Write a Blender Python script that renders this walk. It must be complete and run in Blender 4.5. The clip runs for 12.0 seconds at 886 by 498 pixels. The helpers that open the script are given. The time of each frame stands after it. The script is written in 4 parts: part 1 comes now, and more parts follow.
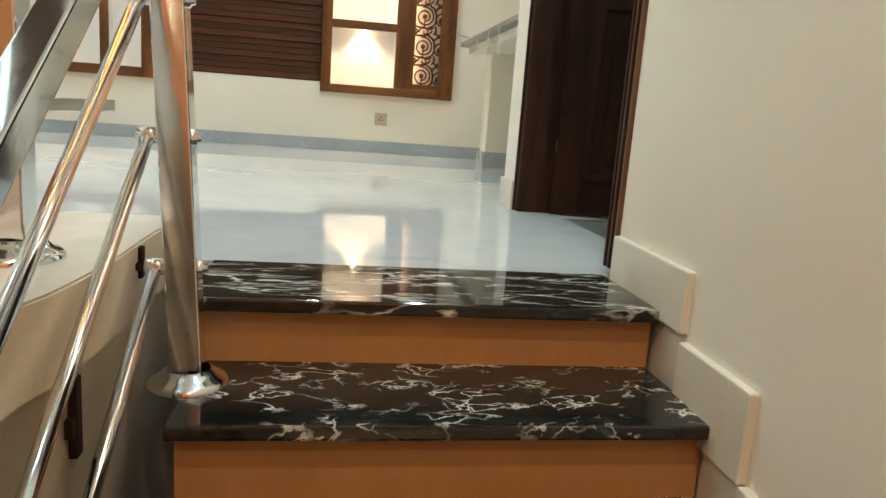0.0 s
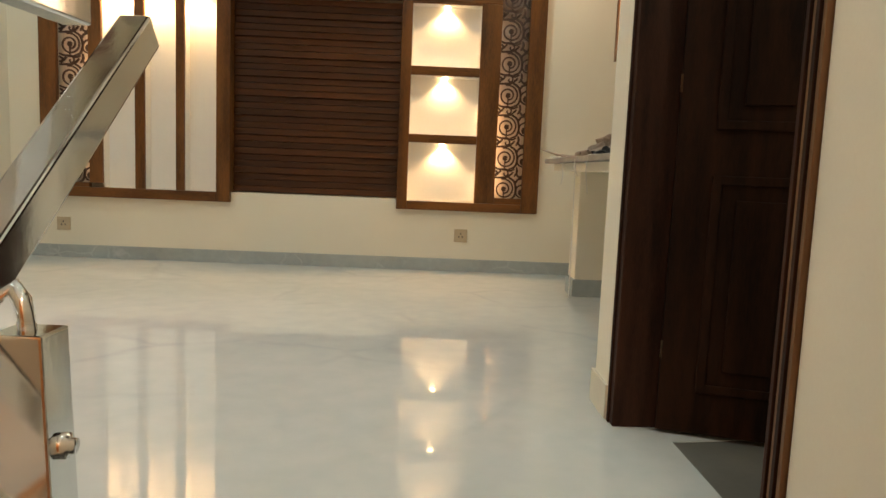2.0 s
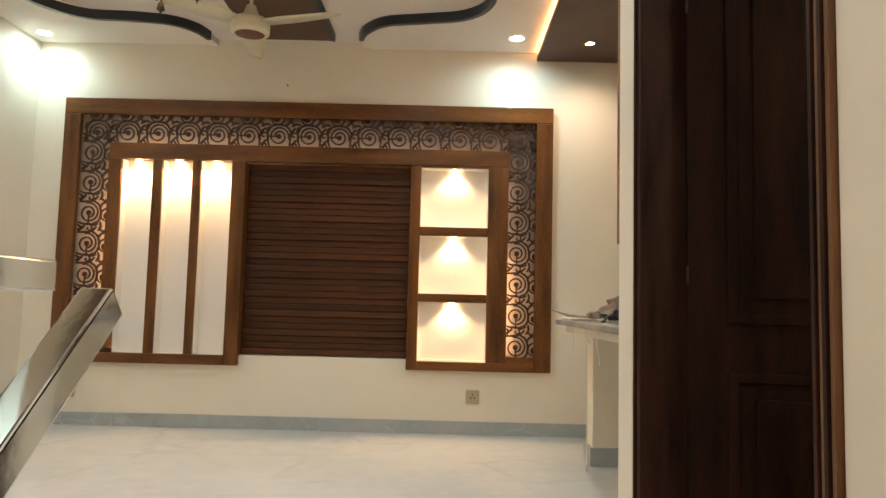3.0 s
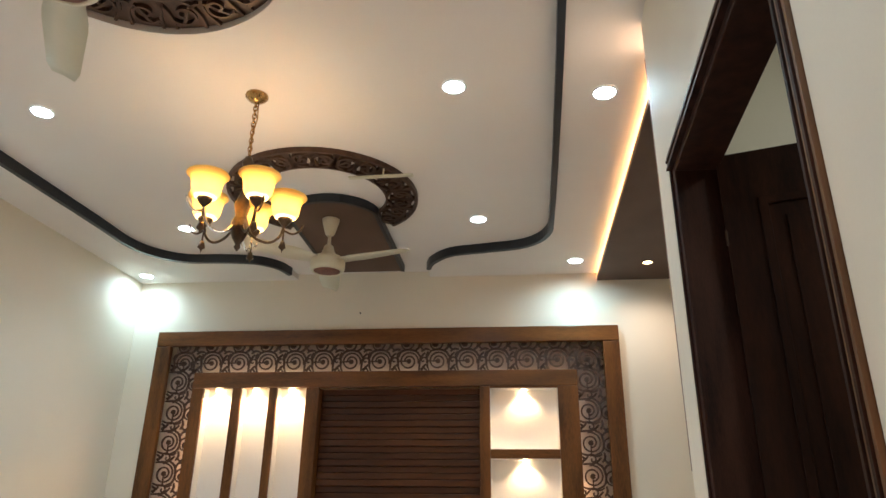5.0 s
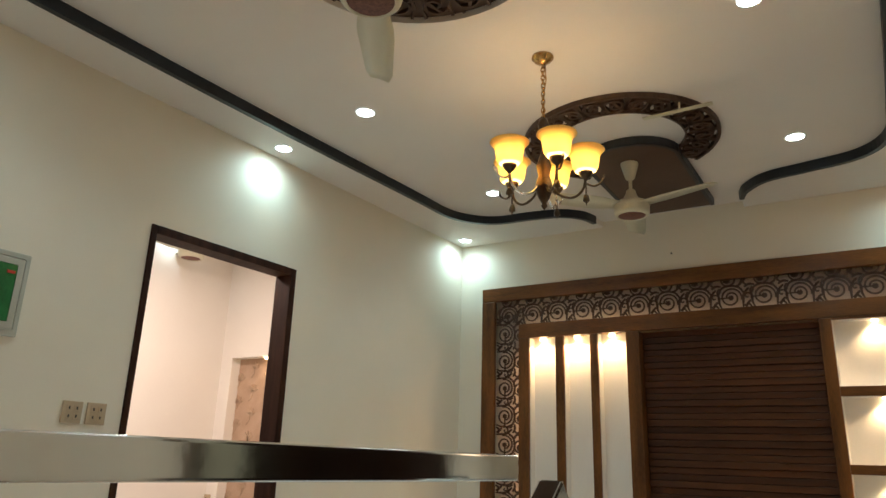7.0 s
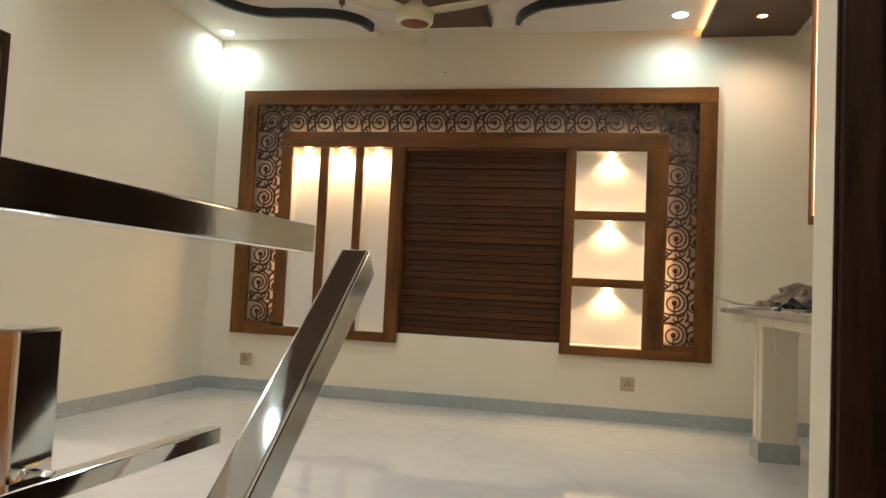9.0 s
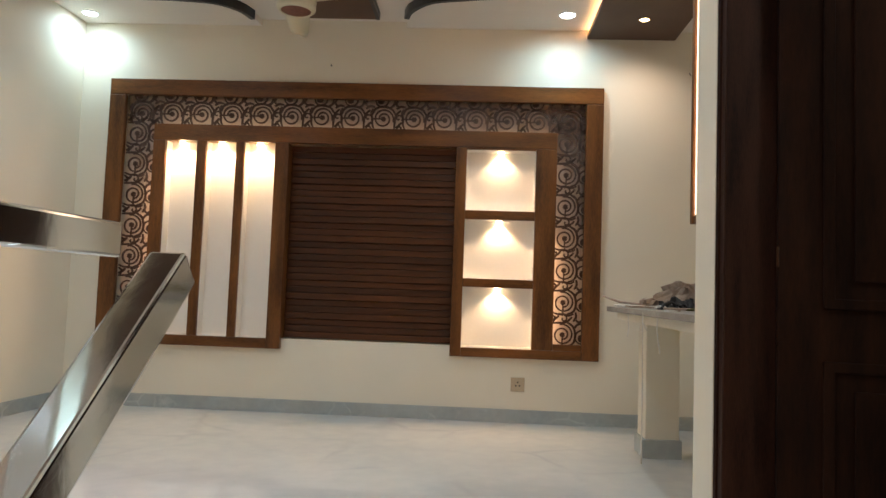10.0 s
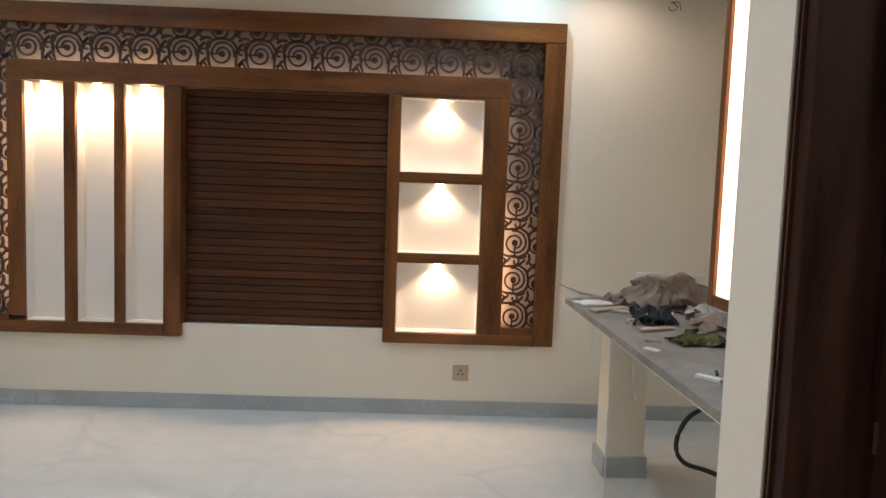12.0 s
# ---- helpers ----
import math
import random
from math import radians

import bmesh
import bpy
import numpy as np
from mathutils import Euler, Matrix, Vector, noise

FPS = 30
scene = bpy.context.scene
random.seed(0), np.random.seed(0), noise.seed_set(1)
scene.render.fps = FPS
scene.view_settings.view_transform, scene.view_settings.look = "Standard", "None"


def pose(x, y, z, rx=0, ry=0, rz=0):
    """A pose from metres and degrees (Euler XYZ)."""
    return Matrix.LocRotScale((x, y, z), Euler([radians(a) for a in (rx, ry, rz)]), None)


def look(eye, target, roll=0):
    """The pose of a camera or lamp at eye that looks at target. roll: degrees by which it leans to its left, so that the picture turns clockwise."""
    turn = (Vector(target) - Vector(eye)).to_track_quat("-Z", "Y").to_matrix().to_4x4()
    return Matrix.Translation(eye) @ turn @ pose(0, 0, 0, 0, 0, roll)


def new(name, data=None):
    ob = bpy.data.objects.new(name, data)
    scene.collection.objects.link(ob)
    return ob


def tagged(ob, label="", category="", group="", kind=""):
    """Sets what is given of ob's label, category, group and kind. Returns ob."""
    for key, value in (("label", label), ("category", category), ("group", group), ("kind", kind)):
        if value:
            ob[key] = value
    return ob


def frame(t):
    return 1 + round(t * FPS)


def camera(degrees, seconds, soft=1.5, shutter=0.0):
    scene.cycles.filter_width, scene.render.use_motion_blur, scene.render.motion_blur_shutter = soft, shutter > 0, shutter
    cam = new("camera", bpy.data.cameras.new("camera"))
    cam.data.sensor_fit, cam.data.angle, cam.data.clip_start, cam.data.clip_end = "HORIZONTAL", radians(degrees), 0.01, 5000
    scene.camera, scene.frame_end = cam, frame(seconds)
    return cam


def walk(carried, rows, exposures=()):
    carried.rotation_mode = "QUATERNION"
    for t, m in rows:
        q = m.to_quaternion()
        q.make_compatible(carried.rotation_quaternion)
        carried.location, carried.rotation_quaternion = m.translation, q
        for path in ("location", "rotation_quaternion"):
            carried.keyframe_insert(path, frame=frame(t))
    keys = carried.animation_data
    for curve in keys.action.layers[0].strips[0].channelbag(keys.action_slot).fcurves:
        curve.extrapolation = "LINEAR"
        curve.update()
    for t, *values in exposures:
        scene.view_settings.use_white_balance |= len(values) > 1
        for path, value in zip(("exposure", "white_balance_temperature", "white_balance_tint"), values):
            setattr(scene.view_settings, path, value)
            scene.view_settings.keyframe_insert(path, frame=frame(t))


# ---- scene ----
cam = camera(65.0, 12.0)
# seconds, eye, yaw to the left, pitch up, lean
PATH = [
    (0, -0.075, -0.649, 0.394, -9.47, -10.85, 4.25),
    (0.3, -0.062, -0.616, 0.449, -6.52, -11.02, 3.28),
    (0.5, -0.065, -0.593, 0.459, -5.72, -12.08, 2.05),
    (0.9, -0.004, -0.440, 0.488, -4.12, -10.37, 1.82),
    (1, 0.019, -0.361, 0.524, -3.32, -10.92, 1.37),
    (1.5, 0.051, -0.262, 0.771, -1.07, -7.35, 2.58),
    (1.8, 0.057, -0.109, 0.822, -1.11, -6.68, 1.64),
    (2, 0.051, -0.049, 0.881, -1.45, -6.45, 2.36),
    (2.5, 0.036, 0.032, 1.048, -0.75, -2.38, 1.40),
    (3, 0.100, 0.047, 1.086, 0.25, 4.62, 1.42),
    (3.5, 0.098, 0.013, 1.119, 1.47, 10.11, 0.91),
    (3.7, 0.128, 0.013, 1.133, 1.98, 12.00, 0.88),
    (5.3, 0.132, -0.117, 1.131, 9.62, 23.19, 1.18),
    (5.5, 0.130, -0.133, 1.131, 12.75, 23.75, 1.68),
    (6, 0.140, -0.174, 1.147, 23.46, 23.36, 2.33),
    (6.5, 0.141, -0.200, 1.155, 30.90, 21.36, 2.16),
    (7, 0.128, -0.191, 1.131, 32.13, 16.76, 1.87),
    (7.2, 0.129, -0.181, 1.130, 32.30, 14.44, 1.42),
    (8.8, 0.037, -0.032, 1.044, 18.81, 2.54, 2.35),
    (9, -0.046, -0.017, 1.044, 11.42, 3.17, 2.81),
    (9.5, -0.054, 0.032, 1.044, 4.47, 2.12, 2.64),
    (10, -0.007, 0.181, 1.060, 2.92, 3.54, 2.06),
    (10.5, 0.061, 0.371, 1.233, 5.88, 1.37, 0.97),
    (11, -0.022, 0.639, 1.373, 0.09, 2.21, 2.08),
    (11.5, -0.030, 0.845, 1.419, -5.14, -1.71, 2.36),
    (12, 0.039, 1.070, 1.617, -1.81, -4.61, 2.04),
]


def eye_pose(x, y, z, yaw, pitch, lean):
    a, p = radians(yaw), radians(pitch)
    ahead = Vector((-math.sin(a) * math.cos(p), math.cos(a) * math.cos(p), math.sin(p)))
    return look((x, y, z), Vector((x, y, z)) + ahead, lean)


# seconds, stops, white balance
EXPOSURES = [(0.0, 0.95, 5900, 11), (0.5, 0.55, 6250, 15), (1.0, 0.52, 6500, 15), (1.5, 0.33, 7100, 13), (2.0, 0.28, 7300, 16), (2.5, 0.43, 7800, 20), (3.0, 0.5, 7000, 21), (3.5, 0.55, 6200, 23),
             (5.5, 0.2, 6150, 19), (6.0, 0.08, 6450, 20), (7.0, -0.2, 6450, 13), (8.8, 0.1, 6750, 18), (9.0, 0.2, 6950, 20), (9.5, 0.15, 6850, 22), (10.5, 0.24, 5850, 20), (11.0, 0.32, 5800, 20), (12.0, 0.26, 5850, 22)]
walk(cam, [(t, eye_pose(*row)) for t, *row in PATH], EXPOSURES)

# ---- world and lamps ----
world = bpy.data.worlds.new("world")
scene.world = world
world.use_nodes = True
world.node_tree.nodes["Background"].inputs[0].default_value = (0.05, 0.05, 0.055, 1)
world.node_tree.nodes["Background"].inputs[1].default_value = 0.3

WHITE, WARM, AMBER = (0.74, 0.95, 1.0), (1.0, 0.68, 0.34), (1.0, 0.55, 0.2)
CEIL, TRAY = 3.33, 3.385
NORTH, WEST, WALLX, EAST, SOUTH = 6.05, -3.66, 0.74, 3.2, -2.6
SKEW, HINGE_Y = 0.035, 2.58  # the side walls lean off square by two degrees
# Last tray spot and last two rim spots are unseen, mirrored from the rest
TRAY_SPOTS = [(-0.183, 3.111), (-0.156, 4.883), (-2.632, 3.147), (-2.55, 4.882), (-2.722, 1.369), (-0.3, 1.3)]
RIM_SPOTS = [(-3.464, 3.228), (-3.381, 5.825), (0.631, 3.157), (0.649, 5.71), (-3.55, 0.7), (0.45, 0.5)]
# Unseen warm spots added to brighten the stair and risers
STAIR_FILLS = [(0.1, -1.4), (0.1, -3.0), (-2.0, -1.4)]


def lamp(name, kind, at, target, energy, color, size=0.03, angle=100, blend=0.6):
    data = bpy.data.lights.new(name, kind)
    data.energy, data.color = energy, color
    if kind == "AREA":
        data.size = size
    else:
        data.shadow_soft_size = size
    if kind == "SPOT":
        data.spot_size, data.spot_blend = radians(angle), blend
    ob = new(name, data)
    ob.matrix_world = look(at, target)
    return ob


for sx, sy in TRAY_SPOTS:
    lamp("downlight_and_fill", "SPOT", (sx, sy, TRAY - 0.03), (sx, sy, 0), 30, WHITE, 0.04, 130, 1.0)
for sx, sy in RIM_SPOTS:
    lamp("downlight_and_fill", "SPOT", (sx, sy, CEIL - 0.012), (sx, sy, 0), 19 if sx < -3 else 25, (0.6, 0.97, 1.0), 0.03, 165, 1.0)
# stair fill, with no fittings drawn for it
for sx, sy in STAIR_FILLS:
    lamp("downlight_and_fill", "SPOT", (sx, sy, CEIL - 0.03), (sx, sy, 0), 62 if sy > -2 else 95, (1.0, 0.78, 0.52), 0.04, 150, 1.0)
for sy in (5.6, 3.6):
    lamp("kitchen_lamp", "SPOT", (1.25, sy, 3.23), (1.25, sy, 0), 22, (1.0, 0.8, 0.58), 0.03, 150, 1.0)
lamp("bedroom_lamp", "AREA", (-4.9, 3.2, 3.2), (-4.9, 3.2, 0), 85, (1.0, 0.84, 0.72), 0.6)
# unseen area light added so the side room looks lit past the door
lamp("side_room_fill", "AREA", (2.1, 1.0, 3.2), (2.1, 1.0, 0), 14, (0.9, 1.0, 0.86), 0.4)
lamp("bedroom_niche_lamp", "SPOT", (-5.5, 5.25, 2.1), (-5.55, 5.33, 1.0), 3, WARM, 0.02, 110, 0.7)

# ---- materials ----


def mat(name, c1, c2=None, rough=0.5, metal=0.0, scale=6.0, stretch=(1, 1, 1), bump=0.05, fine=60.0, emit=None, strength=0.0,
        contrast=(0.35, 0.65), spec=0.5, rough2=None, coat=0.0, seam=None):
    m = bpy.data.materials.new(name)
    m.use_nodes = True
    nt = m.node_tree
    b = nt.nodes["Principled BSDF"]
    co = nt.nodes.new("ShaderNodeTexCoord")
    mp = nt.nodes.new("ShaderNodeMapping")
    mp.inputs["Scale"].default_value = stretch
    nt.links.new(co.outputs["Object"], mp.inputs[0])
    big = nt.nodes.new("ShaderNodeTexNoise")
    big.inputs["Scale"].default_value, big.inputs["Detail"].default_value = scale, 6
    small = nt.nodes.new("ShaderNodeTexNoise")
    small.inputs["Scale"].default_value, small.inputs["Detail"].default_value = fine, 4
    for n in (big, small):
        nt.links.new(mp.outputs[0], n.inputs["Vector"])
    both = nt.nodes.new("ShaderNodeMix")
    both.data_type = "FLOAT"
    both.inputs[0].default_value = 0.3
    nt.links.new(big.outputs["Fac"], both.inputs[2])
    nt.links.new(small.outputs["Fac"], both.inputs[3])
    ramp = nt.nodes.new("ShaderNodeValToRGB")
    ramp.color_ramp.elements[0].position, ramp.color_ramp.elements[1].position = contrast
    ramp.color_ramp.elements[0].color = (*c1, 1)
    ramp.color_ramp.elements[1].color = (*(c2 or c1), 1)
    nt.links.new(both.outputs[0], ramp.inputs[0])
    nt.links.new(ramp.outputs[0], b.inputs["Base Color"])
    b.inputs["Metallic"].default_value = metal
    b.inputs["Specular IOR Level"].default_value = spec
    b.inputs["Coat Weight"].default_value = coat
    b.inputs["Coat Roughness"].default_value = 0.15
    rr = nt.nodes.new("ShaderNodeMapRange")
    rr.inputs["To Min"].default_value, rr.inputs["To Max"].default_value = rough, rough2 if rough2 is not None else min(1, rough * 1.35 + 0.02)
    nt.links.new(small.outputs["Fac"], rr.inputs["Value"])
    nt.links.new(rr.outputs[0], b.inputs["Roughness"])
    if bump:
        bp = nt.nodes.new("ShaderNodeBump")
        bp.inputs["Strength"].default_value, bp.inputs["Distance"].default_value = bump, 0.004
        nt.links.new(both.outputs[0], bp.inputs["Height"])
        nt.links.new(bp.outputs[0], b.inputs["Normal"])
    if emit:
        b.inputs["Emission Color"].default_value = (*emit, 1)
        b.inputs["Emission Strength"].default_value = strength
    return m


def veined(name, base, base2, vein, rough, scale, width, amount, gate_at=(0.46, 0.62), squash=(1, 1, 1)):
    """Polished stone: a clouded ground with thin, broken veins."""
    m = mat(name, base, base2, rough, 0, scale * 0.5, bump=0.0, fine=scale * 6, rough2=rough * 1.5)
    nt = m.node_tree
    [n for n in nt.nodes if n.type == "MAPPING"][0].inputs["Scale"].default_value = squash
    b = nt.nodes["Principled BSDF"]
    ground = b.inputs["Base Color"].links[0].from_socket
    co = [n for n in nt.nodes if n.type == "MAPPING"][0].outputs[0]
    warp = nt.nodes.new("ShaderNodeTexNoise")
    warp.inputs["Scale"].default_value, warp.inputs["Detail"].default_value = scale * 0.7, 5
    nt.links.new(co, warp.inputs["Vector"])
    add = nt.nodes.new("ShaderNodeMixRGB")
    add.blend_type, add.inputs[0].default_value = "ADD", 0.55
    nt.links.new(co, add.inputs[1])
    nt.links.new(warp.outputs["Color"], add.inputs[2])
    vor = nt.nodes.new("ShaderNodeTexVoronoi")
    vor.feature, vor.inputs["Scale"].default_value = "DISTANCE_TO_EDGE", scale
    nt.links.new(add.outputs[0], vor.inputs["Vector"])
    line = nt.nodes.new("ShaderNodeMapRange")
    line.inputs["From Min"].default_value, line.inputs["From Max"].default_value = 0.0, width
    line.inputs["To Min"].default_value, line.inputs["To Max"].default_value = 1.0, 0.0
    nt.links.new(vor.outputs["Distance"], line.inputs["Value"])
    gate = nt.nodes.new("ShaderNodeTexNoise")
    gate.inputs["Scale"].default_value, gate.inputs["Detail"].default_value = scale * 0.9, 3
    nt.links.new(co, gate.inputs["Vector"])
    cut = nt.nodes.new("ShaderNodeMapRange")
    cut.inputs["From Min"].default_value, cut.inputs["From Max"].default_value = gate_at
    cut.inputs["To Max"].default_value = amount
    nt.links.new(gate.outputs["Fac"], cut.inputs["Value"])
    mul = nt.nodes.new("ShaderNodeMath")
    mul.operation = "MULTIPLY"
    nt.links.new(line.outputs[0], mul.inputs[0])
    nt.links.new(cut.outputs[0], mul.inputs[1])
    mix = nt.nodes.new("ShaderNodeMixRGB")
    nt.links.new(mul.outputs[0], mix.inputs[0])
    nt.links.new(ground, mix.inputs[1])
    mix.inputs[2].default_value = (*vein, 1)
    nt.links.new(mix.outputs[0], b.inputs["Base Color"])
    return m


PAINT = mat("wall_paint", (0.77, 0.71, 0.585), (0.81, 0.755, 0.635), 0.55, scale=1.3, bump=0.04, fine=140)
# Tan of the unseen walls, picked for warm reflections in the steel
TANPAINT = mat("tan_paint", (0.55, 0.23, 0.075), (0.62, 0.28, 0.10), 0.5, scale=2)
CEILPAINT = mat("ceiling_paint", (0.74, 0.69, 0.64), (0.78, 0.74, 0.69), 0.7, scale=1.0, bump=0.03, fine=120)
ROOMPAINT = mat("bedroom_paint", (0.82, 0.76, 0.70), (0.85, 0.80, 0.74), 0.6, scale=1.2, bump=0.03)
NICHEPAINT = mat("niche_paint", (0.80, 0.77, 0.72), (0.84, 0.81, 0.76), 0.5, scale=2, bump=0.02)
FLOOR = veined("white_marble", (0.48, 0.50, 0.49), (0.60, 0.59, 0.57), (0.37, 0.39, 0.40), 0.018, 1.3, 0.05, 0.35)
FLOOR.node_tree.nodes["Principled BSDF"].inputs["Specular IOR Level"].default_value = 0.65
SKIRT = veined("grey_marble", (0.34, 0.37, 0.37), (0.44, 0.47, 0.46), (0.6, 0.62, 0.6), 0.15, 3.0, 0.04, 0.5)
STAIRSKIRT = mat("stair_skirting_tile", (0.66, 0.60, 0.48), (0.72, 0.67, 0.55), 0.25, scale=3, bump=0.02)
BLACKMARBLE = veined("black_marble", (0.008, 0.008, 0.007), (0.035, 0.032, 0.026), (0.74, 0.69, 0.6), 0.05, 10.0, 0.06, 1.0, (0.47, 0.61), (0.8, 1.3, 1))
STREAKMARBLE = veined("streaked_black_marble", (0.008, 0.008, 0.007), (0.04, 0.036, 0.028), (0.76, 0.71, 0.6), 0.05, 9.0, 0.09, 0.95, (0.42, 0.62), (0.4, 1.8, 1))
[n for n in STREAKMARBLE.node_tree.nodes if n.type == "MAPPING"][0].inputs["Rotation"].default_value = (0, 0, radians(22))
LIP = mat("dusty_lip", (0.60, 0.52, 0.42), (0.72, 0.66, 0.56), 0.35, scale=6, bump=0.15)
RISER = mat("riser_tile", (0.40, 0.185, 0.058), (0.48, 0.235, 0.078), 0.35, scale=3, stretch=(1, 1, 0.4), bump=0.03)
SIDEPLASTER = mat("stair_side_plaster", (0.78, 0.60, 0.40), (0.84, 0.68, 0.48), 0.7, scale=3, bump=0.2)
WALNUT = mat("walnut_varnish", (0.060, 0.021, 0.0045), (0.215, 0.079, 0.017), 0.34, scale=1.2, stretch=(7, 7, 1), bump=0.08, fine=20, coat=0.2, spec=0.3)
WALNUTH = mat("walnut_varnish_across", (0.060, 0.021, 0.0045), (0.215, 0.079, 0.017), 0.34, scale=1.2, stretch=(1, 7, 7), bump=0.08, fine=20, coat=0.2, spec=0.3)
SLAT = mat("dark_slat_wood", (0.030, 0.0095, 0.0032), (0.115, 0.038, 0.011), 0.36, spec=0.3, scale=2.2, stretch=(1, 9, 9), bump=0.15, fine=30, contrast=(0.3, 0.72))
_n = SLAT.node_tree
_o = _n.nodes.new("ShaderNodeObjectInfo")
_h = _n.nodes.new("ShaderNodeHueSaturation")
_r = _n.nodes.new("ShaderNodeMapRange")
_r.inputs["To Min"].default_value, _r.inputs["To Max"].default_value = 0.68, 1.22
_n.links.new(_o.outputs["Random"], _r.inputs["Value"])
_n.links.new(_r.outputs[0], _h.inputs["Value"])
_p = _n.nodes["Principled BSDF"].inputs["Base Color"]
_n.links.new(_p.links[0].from_socket, _h.inputs["Color"])
_n.links.new(_h.outputs[0], _p)
CARVED = mat("carved_wood", (0.045, 0.022, 0.014), (0.085, 0.042, 0.026), 0.4, scale=20, bump=0.1)
BACKING = mat("lattice_backing", (0.66, 0.58, 0.52), (0.74, 0.66, 0.60), 0.6, scale=3)
DOORWOOD = mat("mahogany", (0.009, 0.0031, 0.0015), (0.034, 0.0115, 0.005), 0.5, spec=0.12, scale=2.4, stretch=(6, 6, 0.8), bump=0.1, fine=30)
FRAMEWOOD = mat("door_frame_wood", (0.014, 0.005, 0.003), (0.055, 0.020, 0.011), 0.48, spec=0.15, scale=3, stretch=(6, 6, 0.7), bump=0.1)
ARCHI = mat("architrave_wood", (0.11, 0.05, 0.018), (0.19, 0.09, 0.034), 0.4, scale=3, stretch=(6, 6, 0.7), bump=0.1)
STEEL = mat("polished_steel", (0.74, 0.75, 0.75), (0.82, 0.83, 0.83), 0.05, 1.0, scale=7, bump=0.12, fine=14, rough2=0.14)
BAND = mat("black_band_paint", (0.006, 0.009, 0.014), (0.015, 0.02, 0.028), 0.3, scale=4)
BROWNPLATE = mat("brown_plate_paint", (0.085, 0.047, 0.03), (0.115, 0.066, 0.044), 0.5, scale=3)
COPPER = mat("bronze_carving", (0.05, 0.026, 0.016), (0.10, 0.052, 0.032), 0.35, 0.3, scale=18, bump=0.15)
FANCREAM = mat("cream_enamel", (0.60, 0.57, 0.43), (0.64, 0.61, 0.48), 0.25, scale=3, bump=0.0)
FANMESH = mat("brown_fan_mesh", (0.10, 0.035, 0.025), (0.2, 0.08, 0.055), 0.5, scale=60, bump=0.3)
BRASS = mat("aged_brass", (0.42, 0.25, 0.09), (0.6, 0.38, 0.15), 0.2, 1.0, scale=12)
DARKMETAL = mat("dark_bronze", (0.06, 0.045, 0.035), (0.14, 0.1, 0.07), 0.25, 1.0, scale=12)
SHADE = mat("amber_glass_shade", (0.9, 0.55, 0.14), (0.95, 0.62, 0.18), 0.25, scale=9, bump=0.0)
_n = SHADE.node_tree
_t = _n.nodes.new("ShaderNodeBsdfTranslucent")
_t.inputs[0].default_value = (1.0, 0.80, 0.40, 1)
_x = _n.nodes.new("ShaderNodeMixShader")
_x.inputs[0].default_value = 0.72
_n.links.new(_n.nodes["Principled BSDF"].outputs[0], _x.inputs[1])
_n.links.new(_t.outputs[0], _x.inputs[2])
_n.links.new(_x.outputs[0], _n.nodes["Material Output"].inputs[0])
BULB = mat("bulb_glow", (1, 0.9, 0.7), emit=(1.0, 0.80, 0.48), strength=41)
LEDDISC = mat("downlight_glow", (1, 1, 1), emit=WHITE, strength=45)
# Two glows for unseen strips added behind the carved borders
BORDERGLOW = mat("warm_led_strip", (1, 0.8, 0.5), emit=(1.0, 0.6, 0.28), strength=13)
BORDERGLOWDIM = mat("added_border_glow_dim", (1, 0.8, 0.5), emit=(1.0, 0.68, 0.4), strength=2.0)
LEDCOVE = mat("warm_cove_strip", (1, 0.8, 0.5), emit=(1.0, 0.5, 0.17), strength=26)
LEDNICHE = mat("niche_lamp_glow", (1, 0.9, 0.6), emit=(1.0, 0.72, 0.36), strength=25)
LIGHTBOX = mat("light_box_face", (0.9, 0.75, 0.6), emit=(1.0, 0.72, 0.46), strength=2.6)
WHITEPLASTIC = mat("white_plastic", (0.72, 0.71, 0.67), (0.78, 0.77, 0.72), 0.35, bump=0.0)
BEIGEPLASTIC = mat("beige_plastic", (0.46, 0.36, 0.24), (0.52, 0.41, 0.28), 0.35, bump=0.0)
BLACKPLASTIC = mat("black_rubber", (0.012, 0.012, 0.013), (0.03, 0.03, 0.03), 0.5)
GREYPANEL = mat("grey_panel", (0.42, 0.43, 0.36), (0.48, 0.48, 0.42), 0.35)
GREENGLASS = mat("green_window", (0.02, 0.12, 0.04), (0.03, 0.2, 0.06), 0.1)
REDPLASTIC = mat("red_plastic", (0.5, 0.04, 0.02), rough=0.4)
COUNTER = veined("counter_granite", (0.16, 0.145, 0.13), (0.30, 0.28, 0.26), (0.5, 0.48, 0.45), 0.3, 9.0, 0.06, 0.5)
DUST = mat("cardboard", (0.34, 0.25, 0.19), (0.56, 0.46, 0.38), 0.8, scale=8, bump=0.3)
PAPER = mat("paper", (0.62, 0.58, 0.52), (0.74, 0.71, 0.66), 0.8, scale=10, bump=0.2)
GREENRAG = mat("olive_rag", (0.13, 0.13, 0.045), (0.22, 0.2, 0.07), 0.9, scale=12, bump=0.5)
GREYDARK = mat("grey_stone_floor", (0.10, 0.095, 0.085), (0.16, 0.15, 0.135), 0.4, scale=3)
PINKPANEL = mat("floral_wallpaper", (0.42, 0.28, 0.19), (0.5, 0.35, 0.25), 0.6, scale=7)
PINKRELIEF = mat("floral_relief", (0.40, 0.27, 0.18), (0.52, 0.38, 0.27), 0.55, scale=14)

# ---- mesh helpers ----


